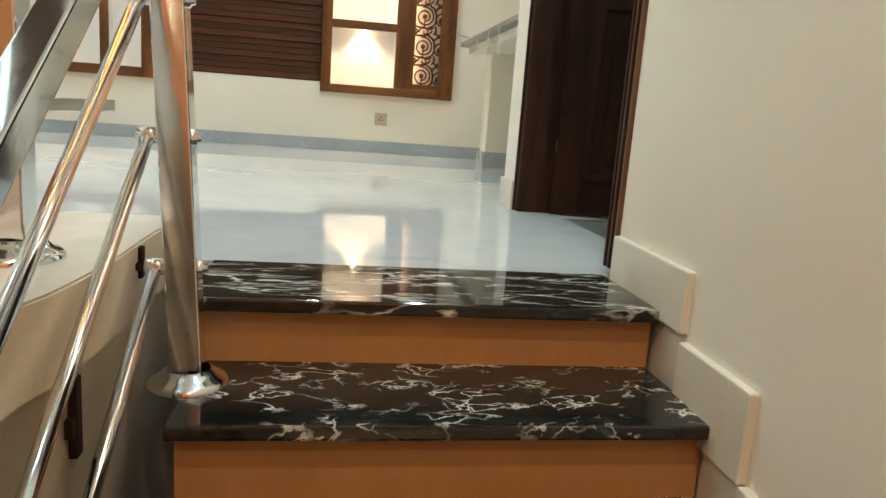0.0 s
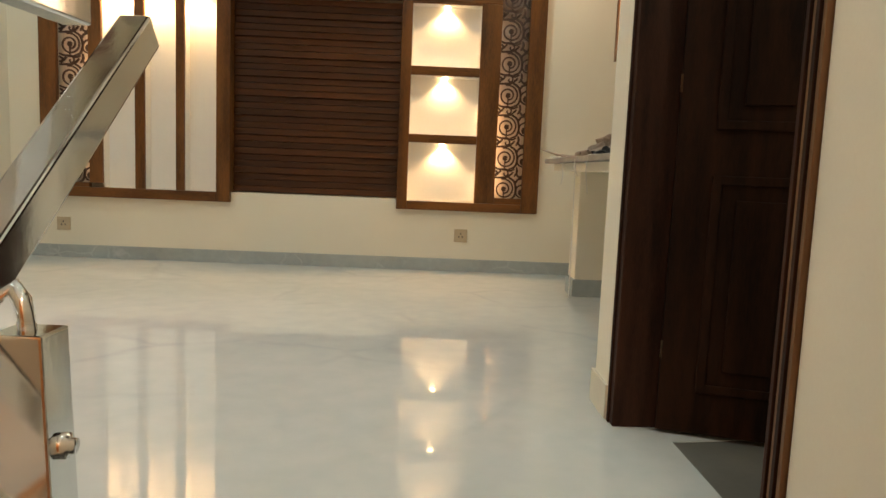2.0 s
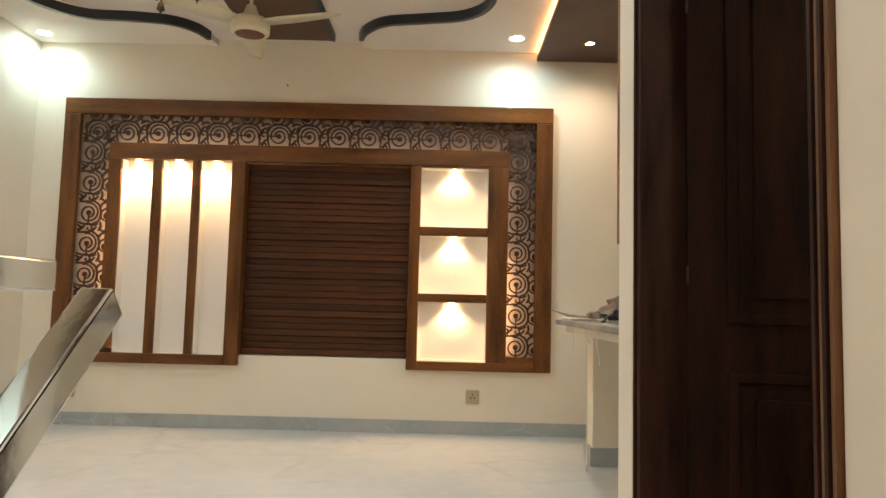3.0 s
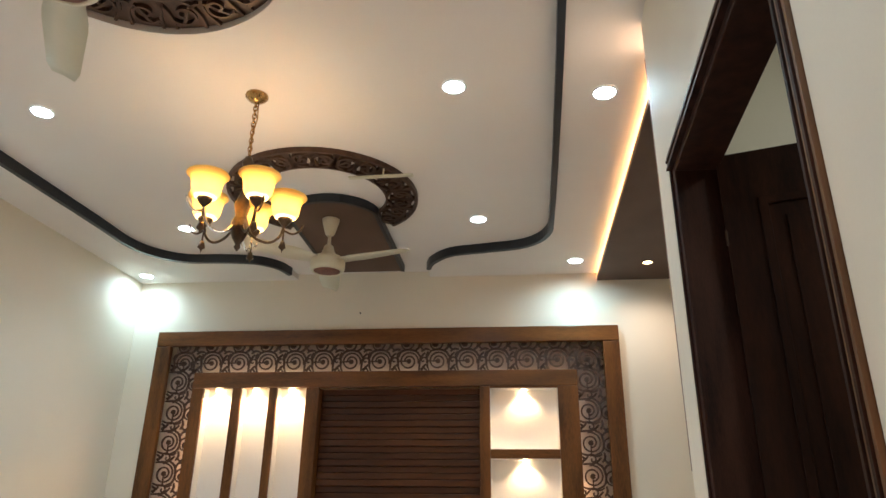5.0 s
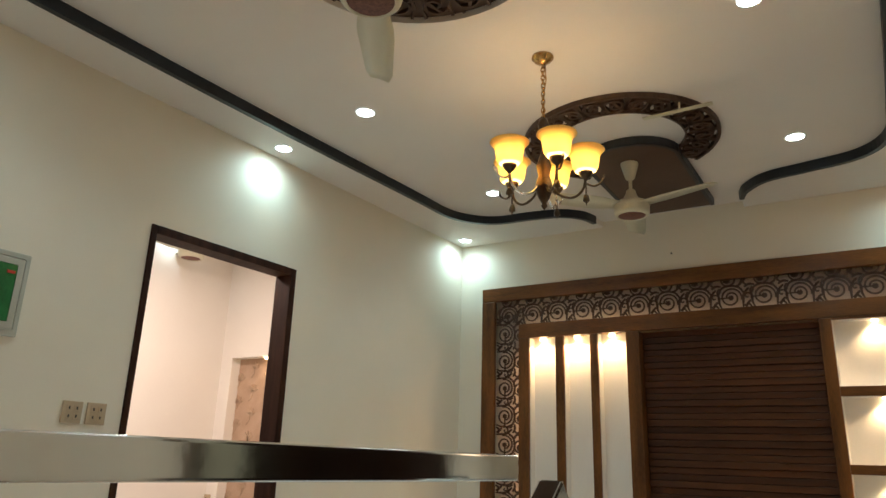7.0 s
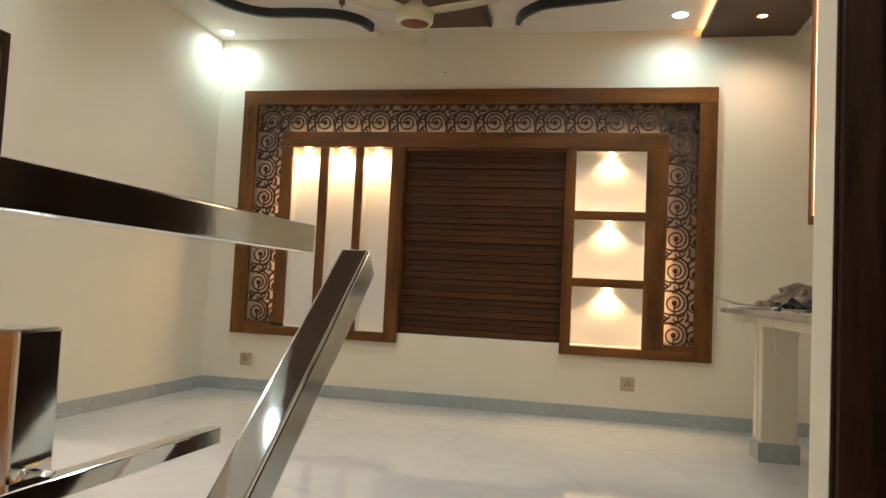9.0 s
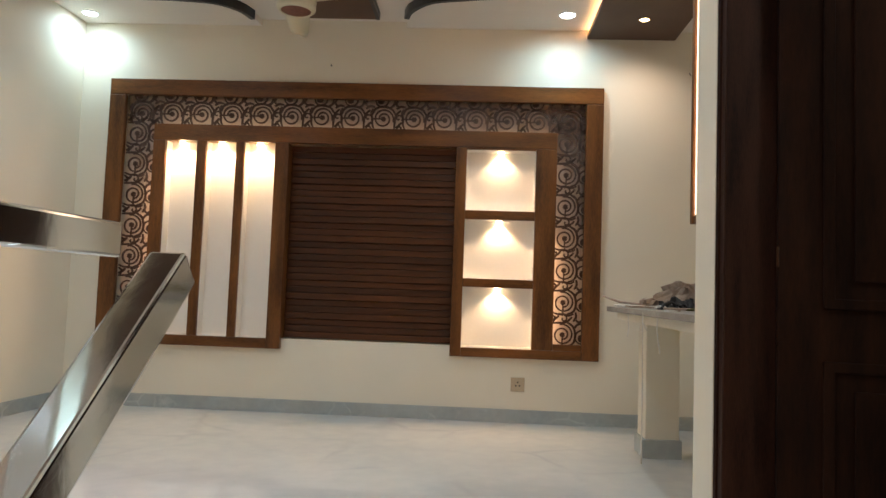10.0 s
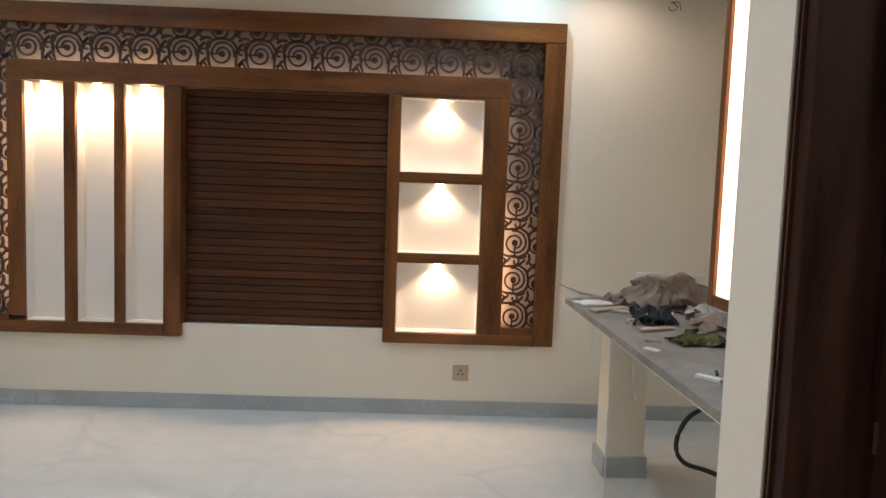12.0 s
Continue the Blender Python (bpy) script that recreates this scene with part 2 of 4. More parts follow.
def finish(bm, name, m, parent=None, base=(0, 0, 0), smooth=False):
    if parent is not None:
        bmesh.ops.translate(bm, vec=-Vector(base), verts=bm.verts)
    bmesh.ops.recalc_face_normals(bm, faces=bm.faces)
    me = bpy.data.meshes.new(name)
    bm.to_mesh(me)
    bm.free()
    if smooth:
        for p in me.polygons:
            p.use_smooth = True
    me.materials.append(m)
    ob = new(name, me)
    if parent is not None:
        ob.parent = parent
    return ob


def add_box(bm, lo, hi, bevel=0.0, segments=2):
    r = bmesh.ops.create_cube(bm, size=1.0)
    vs = r["verts"]
    for v in vs:
        v.co = Vector([lo[i] + (v.co[i] + 0.5) * (hi[i] - lo[i]) for i in range(3)])
    if bevel:
        es = list({e for v in vs for e in v.link_edges})
        bmesh.ops.bevel(bm, geom=es, offset=bevel, segments=segments, affect="EDGES", profile=0.55)


def box(name, lo, hi, m, bevel=0.0, parent=None, base=(0, 0, 0)):
    bm = bmesh.new()
    add_box(bm, lo, hi, bevel)
    return finish(bm, name, m, parent, base)


def boxes(name, list_of, m, bevel=0.0, parent=None, base=(0, 0, 0)):
    bm = bmesh.new()
    for lo, hi in list_of:
        add_box(bm, lo, hi, bevel)
    return finish(bm, name, m, parent, base)


def prism(name, outline, z0, z1, m, parent=None, base=(0, 0, 0), bevel=0.0):
    """A flat outline in x and y, given a height."""
    bm = bmesh.new()
    f = bm.faces.new([bm.verts.new((x, y, z0)) for x, y in outline])
    r = bmesh.ops.extrude_face_region(bm, geom=[f])
    bmesh.ops.translate(bm, vec=(0, 0, z1 - z0), verts=[v for v in r["geom"] if isinstance(v, bmesh.types.BMVert)])
    bmesh.ops.triangulate(bm, faces=[q for q in bm.faces if len(q.verts) > 4])
    return finish(bm, name, m, parent, base)


def add_tube(bm, path, r, sides=10, square=False, cap=True):
    """Sweep a round or square section along a path; r may be one number or one for each point."""
    pts = [Vector(p) for p in path]
    rings = []
    up = Vector((0, 0, 1))
    for i, p in enumerate(pts):
        d = (pts[min(i + 1, len(pts) - 1)] - pts[max(i - 1, 0)]).normalized()
        ref = up if abs(d.z) < 0.95 else Vector((0, 1, 0))
        s = d.cross(ref).normalized()
        t = s.cross(d)
        rad = r[i] if isinstance(r, (list, tuple)) else r
        n = 4 if square else sides
        ring = []
        for k in range(n):
            a = 2 * math.pi * (k + (0.5 if square else 0)) / n
            q = rad * (math.sqrt(2) if square else 1)
            ring.append(bm.verts.new(p + s * math.cos(a) * q + t * math.sin(a) * q))
        rings.append(ring)
    for a, b in zip(rings, rings[1:]):
        for k in range(len(a)):
            bm.faces.new((a[k], a[(k + 1) % len(a)], b[(k + 1) % len(a)], b[k]))
    if cap:
        bm.faces.new(rings[0])
        bm.faces.new(rings[-1])


def tube(name, path, r, m, parent=None, base=(0, 0, 0), sides=10, square=False, smooth=True):
    bm = bmesh.new()
    add_tube(bm, path, r, sides, square)
    return finish(bm, name, m, parent, base, smooth and not square)


def lathe(name, profile, at, m, parent=None, base=(0, 0, 0), sides=24, smooth=True):
    """Turn a profile of (radius, height) round the vertical through at."""
    bm = bmesh.new()
    rings = []
    for r, z in profile:
        rings.append([bm.verts.new((at[0] + max(r, 1e-4) * math.cos(2 * math.pi * k / sides), at[1] + max(r, 1e-4) * math.sin(2 * math.pi * k / sides), at[2] + z)) for k in range(sides)])
    for a, b in zip(rings, rings[1:]):
        for k in range(sides):
            bm.faces.new((a[k], a[(k + 1) % sides], b[(k + 1) % sides], b[k]))
    return finish(bm, name, m, parent, base, smooth)


def spline(points, n=6):
    """A smooth path through the points."""
    p = [Vector((*q, 0)[:3]) for q in points]
    p = [p[0] * 2 - p[1]] + p + [p[-1] * 2 - p[-2]]
    out = []
    for a, b, c, d in zip(p, p[1:], p[2:], p[3:]):
        for i in range(n):
            t = i / n
            out.append(0.5 * (2 * b + (c - a) * t + (2 * a - 5 * b + 4 * c - d) * t * t + (3 * b - a - 3 * c + d) * t ** 3))
    return out + [p[-2]]


def add_ribbon(bm, pts, width, h0, h1, place):
    """A flat strip along a path in (u, v), given depth from h0 to h1; place(u, v, h) sets it into the world."""
    rows = []
    for i, p in enumerate(pts):
        d = (pts[min(i + 1, len(pts) - 1)] - pts[max(i - 1, 0)]).normalized()
        s = Vector((-d.y, d.x)) * ((width[i] if isinstance(width, list) else width) / 2)
        rows.append([bm.verts.new(place(p.x + q * s.x, p.y + q * s.y, h)) for q, h in ((-1, h0), (1, h0), (1, h1), (-1, h1))])
    for a, b in zip(rows, rows[1:]):
        for k in range(4):
            bm.faces.new((a[k], a[(k + 1) % 4], b[(k + 1) % 4], b[k]))
    bm.faces.new(rows[0])
    bm.faces.new(rows[-1])


def thing(name, base, label, category, group=""):
    ob = new(name)
    ob.location = base
    ob.empty_display_size = 0.1
    return tagged(ob, label, category, group)


def struct(ob, label="", category=""):
    return tagged(ob, label, category, kind="structure")


# ---- floors ----
WALLEND, FY0, FY1, FTOP = 2.615, 1.08, 2.4, 2.485
NOSE, RUN, RISE, TOPBACK = 0.754, 0.274, 0.146, 1.106
DROPS = [0.0] + [RISE + 0.168 * k for k in range(8)]  # depth of each tread below the landing
KERB = 0.105
edge = [(-0.62, SOUTH), (-0.57, -0.6), (-0.49, 0.186), (-0.455, 0.39), (-0.44, 0.6), (-0.437, 0.875), (-0.425, 1.0), (-0.405, 1.085)]
edge = [(p.x, p.y) for p in spline(edge, 4)]
out = [(WEST - 0.1, SOUTH)] + [(x - 0.012, y) for x, y in edge] + [(-0.36, TOPBACK), (WALLX + 0.17, TOPBACK), (WALLX + 0.17, 2.2), (EAST, 2.55), (EAST, NORTH), (WEST - 0.1, NORTH)]
struct(prism("floor", out, -0.16, 0.0, FLOOR), "polished white marble floor mirroring the lit niches", "floor")
struct(box("floor_side_room", (WALLX + 0.172, -0.6, -0.16), (EAST, 2.5, -0.004), GREYDARK), "dull grey stone floor of the side room", "floor")
struct(box("floor_bedroom", (-6.3, 0.9, -0.16), (WEST - 0.002, 5.4, -0.003), FLOOR), "pale marble floor of the bedroom", "floor")
struct(box("floor_lower", (-0.7, SOUTH - 1.2, -2.1), (0.9, SOUTH + 0.6, -1.96), FLOOR), "pale lower landing floor", "floor")

# plaster side of the landing beside the stair
bm = bmesh.new()
low = [bm.verts.new((x - 0.004, y, -2.0)) for x, y in edge]
high = [bm.verts.new((x - 0.004, y, -0.03)) for x, y in edge]
for i in range(len(edge) - 1):
    bm.faces.new((low[i], low[i + 1], high[i + 1], high[i]))
bmesh.ops.solidify(bm, geom=bm.faces[:], thickness=0.05)
struct(finish(bm, "wall_stair_side", SIDEPLASTER), "rough cream plaster side of the landing slab", "wall")

gap = struct(new("trim_plaster_gap"), "dark broken gap in the plaster of the landing side", "trim")
for gy, gz, gh in ((0.75, 0.04, 0.062), (0.42, -0.165, 0.13)):
    gi = min(range(len(edge)), key=lambda k: abs(edge[k][1] - gy))
    boxes("gap", [((edge[gi][0] - 0.006, gy - 0.014, gz), (edge[gi][0] + 0.008, gy + 0.012, gz + gh)), ((edge[gi][0] - 0.006, gy - 0.03, gz + gh * 0.3), (edge[gi][0] + 0.007, gy - 0.014, gz + gh * 0.55))], FRAMEWOOD, 0.003, gap)
kerb = edge + [(x - 0.29, y) for x, y in reversed(edge)]
struct(prism("trim_landing_kerb", kerb, -0.03, KERB, SIDEPLASTER, bevel=0.004), "low cream plaster kerb along the landing edge", "trim")
top = [(x - 0.004, y) for x, y in edge] + [(x - 0.286, y) for x, y in reversed(edge)]
struct(prism("trim_landing_lip", top, KERB + 0.0005, KERB + 0.004, LIP), "dusty beige unpolished top of the landing kerb", "trim")

# ---- stair ----
stair = struct(new("stair"), "black marble treads on orange tiled risers", "stair")
stair.location = (0.2, NOSE, 0)
sb = stair.location
treads = 8
for k in range(treads):
    y0 = NOSE - RUN * k
    back = TOPBACK if k == 0 else y0 + RUN + 0.05
    left = -0.36 if k == 0 else -0.337
    box("tread", (left, y0, -DROPS[k] - 0.028), (0.664, back, -DROPS[k] - (0.0 if k else -0.002)), BLACKMARBLE if k else STREAKMARBLE, 0.006, stair, sb)
    box("riser", (left + 0.012, y0 + 0.04, -DROPS[k + 1]), (0.662, y0 + 0.065, -DROPS[k] - 0.028), RISER, 0, stair, sb)
    if k:
        box("stringer", (left + 0.014, y0 + 0.05, -DROPS[k] - 0.2), (left + 0.05, y0 + RUN + 0.06, -DROPS[k] - 0.028), SIDEPLASTER, 0, stair, sb)
box("stair_slab", (-0.24, SOUTH, -2.0), (0.65, NOSE - RUN * 7, -DROPS[8]), SIDEPLASTER, 0, stair, sb)

# stepped skirting on the wall beside the stair
skirt = struct(new("baseboard_stair"), "cream tile skirting stepping down the stair wall", "baseboard")
skirt.location = (0.66, NOSE, 0)
kb = skirt.location
box("skirting_tile", (0.722, 0.65, -0.02), (WALLX + 0.02, FY0 - 0.002, 0.115), STAIRSKIRT, 0.004, skirt, kb)
for k in range(1, treads):
    y1 = 0.65 - 0.28 * (k - 1)
    box("skirting_tile", (0.722, y1 - 0.28 + 0.002, -DROPS[k] - 0.06), (WALLX + 0.02, y1 - 0.002, -DROPS[k] + 0.112), STAIRSKIRT, 0.004, skirt, kb)

# ---- walls ----
w = boxes("wall_stair", [((WALLX, SOUTH - 1.2, -2.1), (WALLX + 0.15, FY0, CEIL + 0.1)), ((WALLX, FY0, FTOP), (WALLX + 0.15, FY1, CEIL + 0.1)),
                         ((WALLX, FY1, -0.1), (WALLX + 0.15, WALLEND, CEIL + 0.1)), ((WALLX + 0.15, WALLEND - 0.14, -0.1), (EAST, WALLEND, CEIL + 0.1))], PAINT)
struct(w, "smooth cream painted wall beside the stair", "wall")
DY0, DY1, DTOP = 2.375, 3.64, 2.50
w = boxes("wall_west", [((WEST - 0.14, SOUTH, -0.1), (WEST, DY0, CEIL + 0.1)), ((WEST - 0.14, DY0, DTOP), (WEST, DY1, CEIL + 0.1)), ((WEST - 0.14, DY1, -0.1), (WEST, NORTH + 0.3, CEIL + 0.1))], PAINT)
struct(w, "smooth cream painted wall with a doorway", "wall")
UX0, UX1, UZ0, UZ1 = -3.258, 1.01, 0.532, 2.822
w = boxes("wall_north", [((WEST - 0.2, NORTH, -0.1), (UX0 + 0.06, NORTH + 0.3, CEIL + 0.1)), ((UX1 - 0.06, NORTH, -0.1), (EAST, NORTH + 0.3, CEIL + 0.1)),
                         ((UX0 + 0.06, NORTH, UZ1 - 0.06), (UX1 - 0.06, NORTH + 0.3, CEIL + 0.1)), ((UX0 + 0.06, NORTH, -0.1), (UX1 - 0.06, NORTH + 0.3, UZ0 + 0.085)),
                         ((UX0 + 0.06, NORTH + 0.16, UZ0 + 0.085), (UX1 - 0.06, NORTH + 0.3, UZ1 - 0.06))], PAINT)
struct(w, "cream painted wall behind the media unit", "wall")
struct(box("wall_east", (EAST, -0.7, -0.1), (EAST + 0.14, NORTH + 0.3, CEIL + 0.1), PAINT), "plain cream wall", "wall")
# unseen closing walls, coloured so that posts and rails mirror orange
struct(box("wall_south", (WEST - 0.14, SOUTH - 0.14, -0.16), (-0.62, SOUTH, CEIL + 0.1), TANPAINT), "plain unseen wall, tan for warm steel reflections", "wall")
struct(box("wall_landing", (-0.9, SOUTH - 1.34, -2.1), (WALLX + 0.15, SOUTH - 1.2, CEIL + 0.1), TANPAINT), "plain unseen wall, tan for warm steel reflections", "wall")
struct(box("wall_landing_side", (-0.9, SOUTH - 1.2, -2.1), (-0.62, SOUTH - 0.14, CEIL + 0.1), TANPAINT), "plain unseen wall, tan for warm steel reflections", "wall")
struct(boxes("wall_side_room", [((WALLX + 0.15, -0.74, -0.1), (EAST, -0.6, CEIL + 0.1))], PAINT), "plain cream wall of the side room", "wall")
NX0, NX1, NZ0, NZ1, BY = -6.08, -5.4, 0.24, 2.13, 5.2
struct(boxes("wall_bedroom", [((-6.4, 0.8, -0.1), (-6.25, 5.5, CEIL)), ((-6.25, 0.8, -0.1), (WEST - 0.14, 0.9, CEIL)),
                              ((-6.25, BY, -0.1), (NX0, BY + 0.3, CEIL)), ((NX1, BY, -0.1), (WEST - 0.14, BY + 0.3, CEIL)), ((NX0, BY, NZ1), (NX1, BY + 0.3, CEIL)),
                              ((NX0, BY, -0.1), (NX1, BY + 0.3, NZ0)), ((NX0, BY + 0.14, NZ0), (NX1, BY + 0.3, NZ1))], ROOMPAINT), "warm white bedroom walls", "wall")

# skirting along the hall
for name, lo, hi in (("baseboard", (WEST, NORTH - 0.014, 0), (EAST, NORTH, 0.108)), ("baseboard", (WEST, SOUTH, 0), (WEST + 0.014, DY0, 0.108)), ("baseboard", (WEST, DY1, 0), (WEST + 0.014, NORTH - 0.014, 0.108)),
                     ("baseboard", (WALLX - 0.014, FY1 + 0.001, 0), (WALLX, WALLEND + 0.014, 0.128)), ("baseboard", (WALLX, WALLEND, 0), (EAST, WALLEND + 0.014, 0.128))):
    struct(box(name, lo, hi, SKIRT if lo[0] < 0.5 else (SKIRT if hi[1] > 5 else STAIRSKIRT), 0.002), "grey marble skirting along the wall foot", "baseboard")

# ---- ceiling ----
struct(box("ceiling", (WEST - 0.14, SOUTH - 1.34, TRAY), (EAST + 0.14, NORTH + 0.3, TRAY + 0.12), CEILPAINT), "matt off-white ceiling tray", "ceiling")
lefts = spline([(-3.47, SOUTH - 1.0), (-3.335, 0.8), (-3.26, 2.765), (-3.16, 4.51), (-3.13, 5.05), (-3.01, 5.31), (-2.81, 5.455), (-2.49, 5.485), (-2.2, 5.54), (-2.04, 5.68), (-1.98, 5.86)], 6)
rights = spline([(0.26, SOUTH - 1.0), (0.345, 1.44), (0.384, 3.12), (0.407, 4.636), (0.385, 5.08), (0.205, 5.315), (-0.12, 5.4), (-0.425, 5.47), (-0.6, 5.64), (-0.665, 5.8)], 6)
out = [(WEST - 0.2, SOUTH - 1.2), (lefts[0].x, SOUTH - 1.2)] + [(p.x, p.y) for p in lefts] + [(lefts[-1].x + 0.02, NORTH), (WEST - 0.2, NORTH)]
struct(prism("ceiling_rim", out, CEIL, TRAY - 0.001, CEILPAINT), "matt off-white lowered ceiling rim", "ceiling")
out = [(EAST, SOUTH - 1.2), (EAST, NORTH), (rights[-1].x - 0.02, NORTH)] + [(p.x, p.y) for p in reversed(rights)] + [(rights[0].x, SOUTH - 1.2)]
struct(prism("ceiling_rim", out, CEIL, TRAY - 0.001, CEILPAINT), "matt off-white lowered ceiling rim", "ceiling")
for side in (lefts, rights):
    bm = bmesh.new()
    add_ribbon(bm, side, 0.038, CEIL - 0.022, TRAY, lambda u, v, h: (u, v, h))
    struct(finish(bm, "trim_ceiling_band", BAND), "glossy black band edging the ceiling tray", "trim")
struct(box("ceiling_bedroom", (-6.4, 0.8, CEIL), (WEST - 0.14, 5.5, CEIL + 0.05), ROOMPAINT), "white bedroom ceiling", "ceiling")


def crescent(cx, cy, a0, a1, flip, backed):
    """A carved open ring under the ceiling: scrollwork between two rims, on a plate with a pale edge where backed."""
    base = (cx, cy, TRAY)
    t = thing("ceiling_ring", base, "open bronze-brown ring of carved scrollwork on the ceiling", "ceiling ring", "ceiling rings")
    n = 48
    arc = [radians(a0 + (a1 - a0) * i / n) for i in range(n + 1)]

    def pt(r, a):
        return Vector((cx + r * math.cos(a), cy + flip * r * math.sin(a), 0))

    def band(nm, r, wd, h0, h1, m):
        bm = bmesh.new()
        add_ribbon(bm, [pt(r, a) for a in arc], wd, h0, h1, lambda u, v, h: (u, v, h))
        finish(bm, nm, m, t, base)
    if backed:
        band("back_plate", 0.565, [0.195 * min(1, 0.25 + 6 * min(i, n - i) / n) for i in range(n + 1)], TRAY - 0.012, TRAY, COPPER)
        band("outer_rim", 0.672, 0.02, TRAY - 0.05, TRAY, CEILPAINT)
    else:
        band("outer_rim", 0.675, 0.022, TRAY - 0.036, TRAY, COPPER)
    band("inner_rim", 0.458, 0.014, TRAY - 0.03, TRAY, COPPER)
    bm = bmesh.new()
    units = 15 if backed else 19
    wide = 0.014 if backed else 0.021
    for i in range(units):
        a = radians(a0 + (a1 - a0) * (i + 0.5) / units)
        c = pt(0.55 if backed else 0.565, a)
        rad = Vector((math.cos(a), flip * math.sin(a), 0))
        tan = Vector((-rad.y, rad.x, 0)) * (1 if i % 2 else -1)
        pts = [c + (rad * math.cos(s) + tan * math.sin(s)) * (0.012 + 0.0085 * s) for s in [0.35 * j for j in range(22)]]
        add_ribbon(bm, pts, wide, TRAY - 0.034, TRAY - 0.006, lambda u, v, h: (u, v, h))
        for q in ([c - tan * 0.085 - rad * 0.06, c - tan * 0.03 - rad * 0.03, c + tan * 0.02 + rad * 0.055, c + tan * 0.08 + rad * 0.07],
                  [c - tan * 0.07 + rad * 0.1, c - tan * 0.075 + rad * 0.02, c - tan * 0.05 - rad * 0.06, c + tan * 0.01 - rad * 0.1],
                  [c + tan * 0.075 + rad * 0.095, c + tan * 0.07, c + tan * 0.085 - rad * 0.09]):
            add_ribbon(bm, spline(q, 4), wide * 1.1, TRAY - 0.031, TRAY - 0.006, lambda u, v, h: (u, v, h))
    finish(bm, "scrollwork", COPPER, t, base)


crescent(-1.251, 4.359, -232, 52, 1, False)
crescent(-1.392, 1.839, -232, 52, -1, True)


def arch_plate(cx, y0, y1, half):
    base = (cx, (y0 + y1) / 2, TRAY)
    t = thing("ceiling_plate", base, "arched brown plate with black edges under the ceiling", "ceiling plate", "ceiling plates")
    s = 1 if y1 > y0 else -1
    pts = [(cx + half, y1), (cx + half * 0.98, y0 + s * 0.4)]
    pts += [(cx + half * math.cos(radians(a)), y0 + s * 0.32 - s * 0.32 * math.sin(radians(a))) for a in range(10, 171, 10)]
    pts += [(cx - half * 0.98, y0 + s * 0.4), (cx - half, y1)]
    prism("plate", pts, TRAY - 0.06, TRAY, BROWNPLATE, t, base)
    loop = [Vector((*p, 0)) for p in pts]
    bm = bmesh.new()
    add_ribbon(bm, loop, 0.03, TRAY - 0.066, TRAY - 0.002, lambda u, v, h: (u, v, h))
    finish(bm, "black_edge", BAND, t, base)


arch_plate(-1.254, 4.352, 5.855, 0.345)
arch_plate(-1.44, 1.945, 0.33, 0.345)
strip = thing("loose_trim_strip", (-0.75, 3.95, TRAY - 0.06), "thin pale strip of trim hanging loose below the carved ring", "trim strip")
box("strip", (-0.965, 3.925, TRAY - 0.1), (-0.525, 3.96, TRAY - 0.09), FANCREAM, 0.002, strip, strip.location)
box("nail", (-0.735, 3.94, TRAY - 0.09), (-0.725, 3.95, TRAY - 0.002), FANCREAM, 0, strip, strip.location)
strip.rotation_euler = (0, radians(2), radians(-5))

# dark lowered box over the kitchen side, with warm strips
bx = thing("ceiling_box", (1.2, 4.4, CEIL), "dark brown lowered ceiling box with warm light along its edge", "ceiling box")
box("box", (0.862, WALLEND, 3.258), (1.6, NORTH, 3.3), BROWNPLATE, 0.003, bx, bx.location)
box("spacer", (0.93, WALLEND, 3.3), (1.52, NORTH, CEIL), BROWNPLATE, 0, bx, bx.location)
box("led_strip", (0.867, 2.64, 3.3), (0.877, NORTH - 0.02, 3.306), LEDCOVE, 0, bx, bx.location)
for sy in (5.6, 3.6):
    lathe("lamp_ring", [(0.045, 0), (0.05, -0.006), (0.038, -0.008), (0.036, 0.0)], (1.24, sy, 3.258), BRASS, bx, bx.location)
    lathe("lamp_glow", [(0.036, -0.003), (0.0, -0.003)], (1.24, sy, 3.258), LEDNICHE, bx, bx.location)
# backlit wooden strip behind the wall's end
lb = thing("backlit_panel", (0.85, 2.66, 1.34), "tall backlit wooden panel edge glowing warm on the wall", "light panel")
box("wood_face", (0.79, 2.82, 1.35), (1.3, 2.85, CEIL - 0.03), WALNUT, 0.002, lb, lb.location)
box("light_box", (0.8, WALLEND + 0.001, 1.38), (1.29, 2.82, CEIL - 0.035), LIGHTBOX, 0, lb, lb.location)
box("bottom_board", (0.793, WALLEND + 0.001, 1.35), (1.295, 2.82, 1.38), WALNUT, 0, lb, lb.location)

# downlights
group = "ceiling downlights"
for sx, sy, z in [(*p, TRAY) for p in TRAY_SPOTS] + [(*p, CEIL) for p in RIM_SPOTS]:
    t = thing("downlight", (sx, sy, z), "round white recessed ceiling downlight, switched on", "downlight", group)
    lathe("trim_ring", [(0.068, -0.001), (0.07, -0.006), (0.06, -0.009), (0.057, -0.002)], (0, 0, 0), WHITEPLASTIC, t)
    lathe("lens", [(0.058, -0.004), (0.0, -0.004)], (0, 0, 0), LEDDISC, t)

# ---- media unit ----
MB = (-1.13, 6.0, UZ0)
unit = thing("media_unit", MB, "varnished walnut media wall unit with carved borders and lit niches", "media unit")
F0, F1 = 5.998, 6.06
U = dict(parent=unit, base=MB)
W1, LX0, LX1, RX0, RX1, LZ0, LZ1 = 0.14, -3.115, -2.848, 0.63, 0.865, 0.655, 2.69
# outer boards
box("outer_board", (UX0, F0, UZ1 - W1), (UX1, NORTH, UZ1), WALNUTH, 0.008, **U)
box("outer_board", (UX0, F0, UZ0), (LX0, NORTH, UZ1 - W1 - 0.001), WALNUT, 0.008, **U)
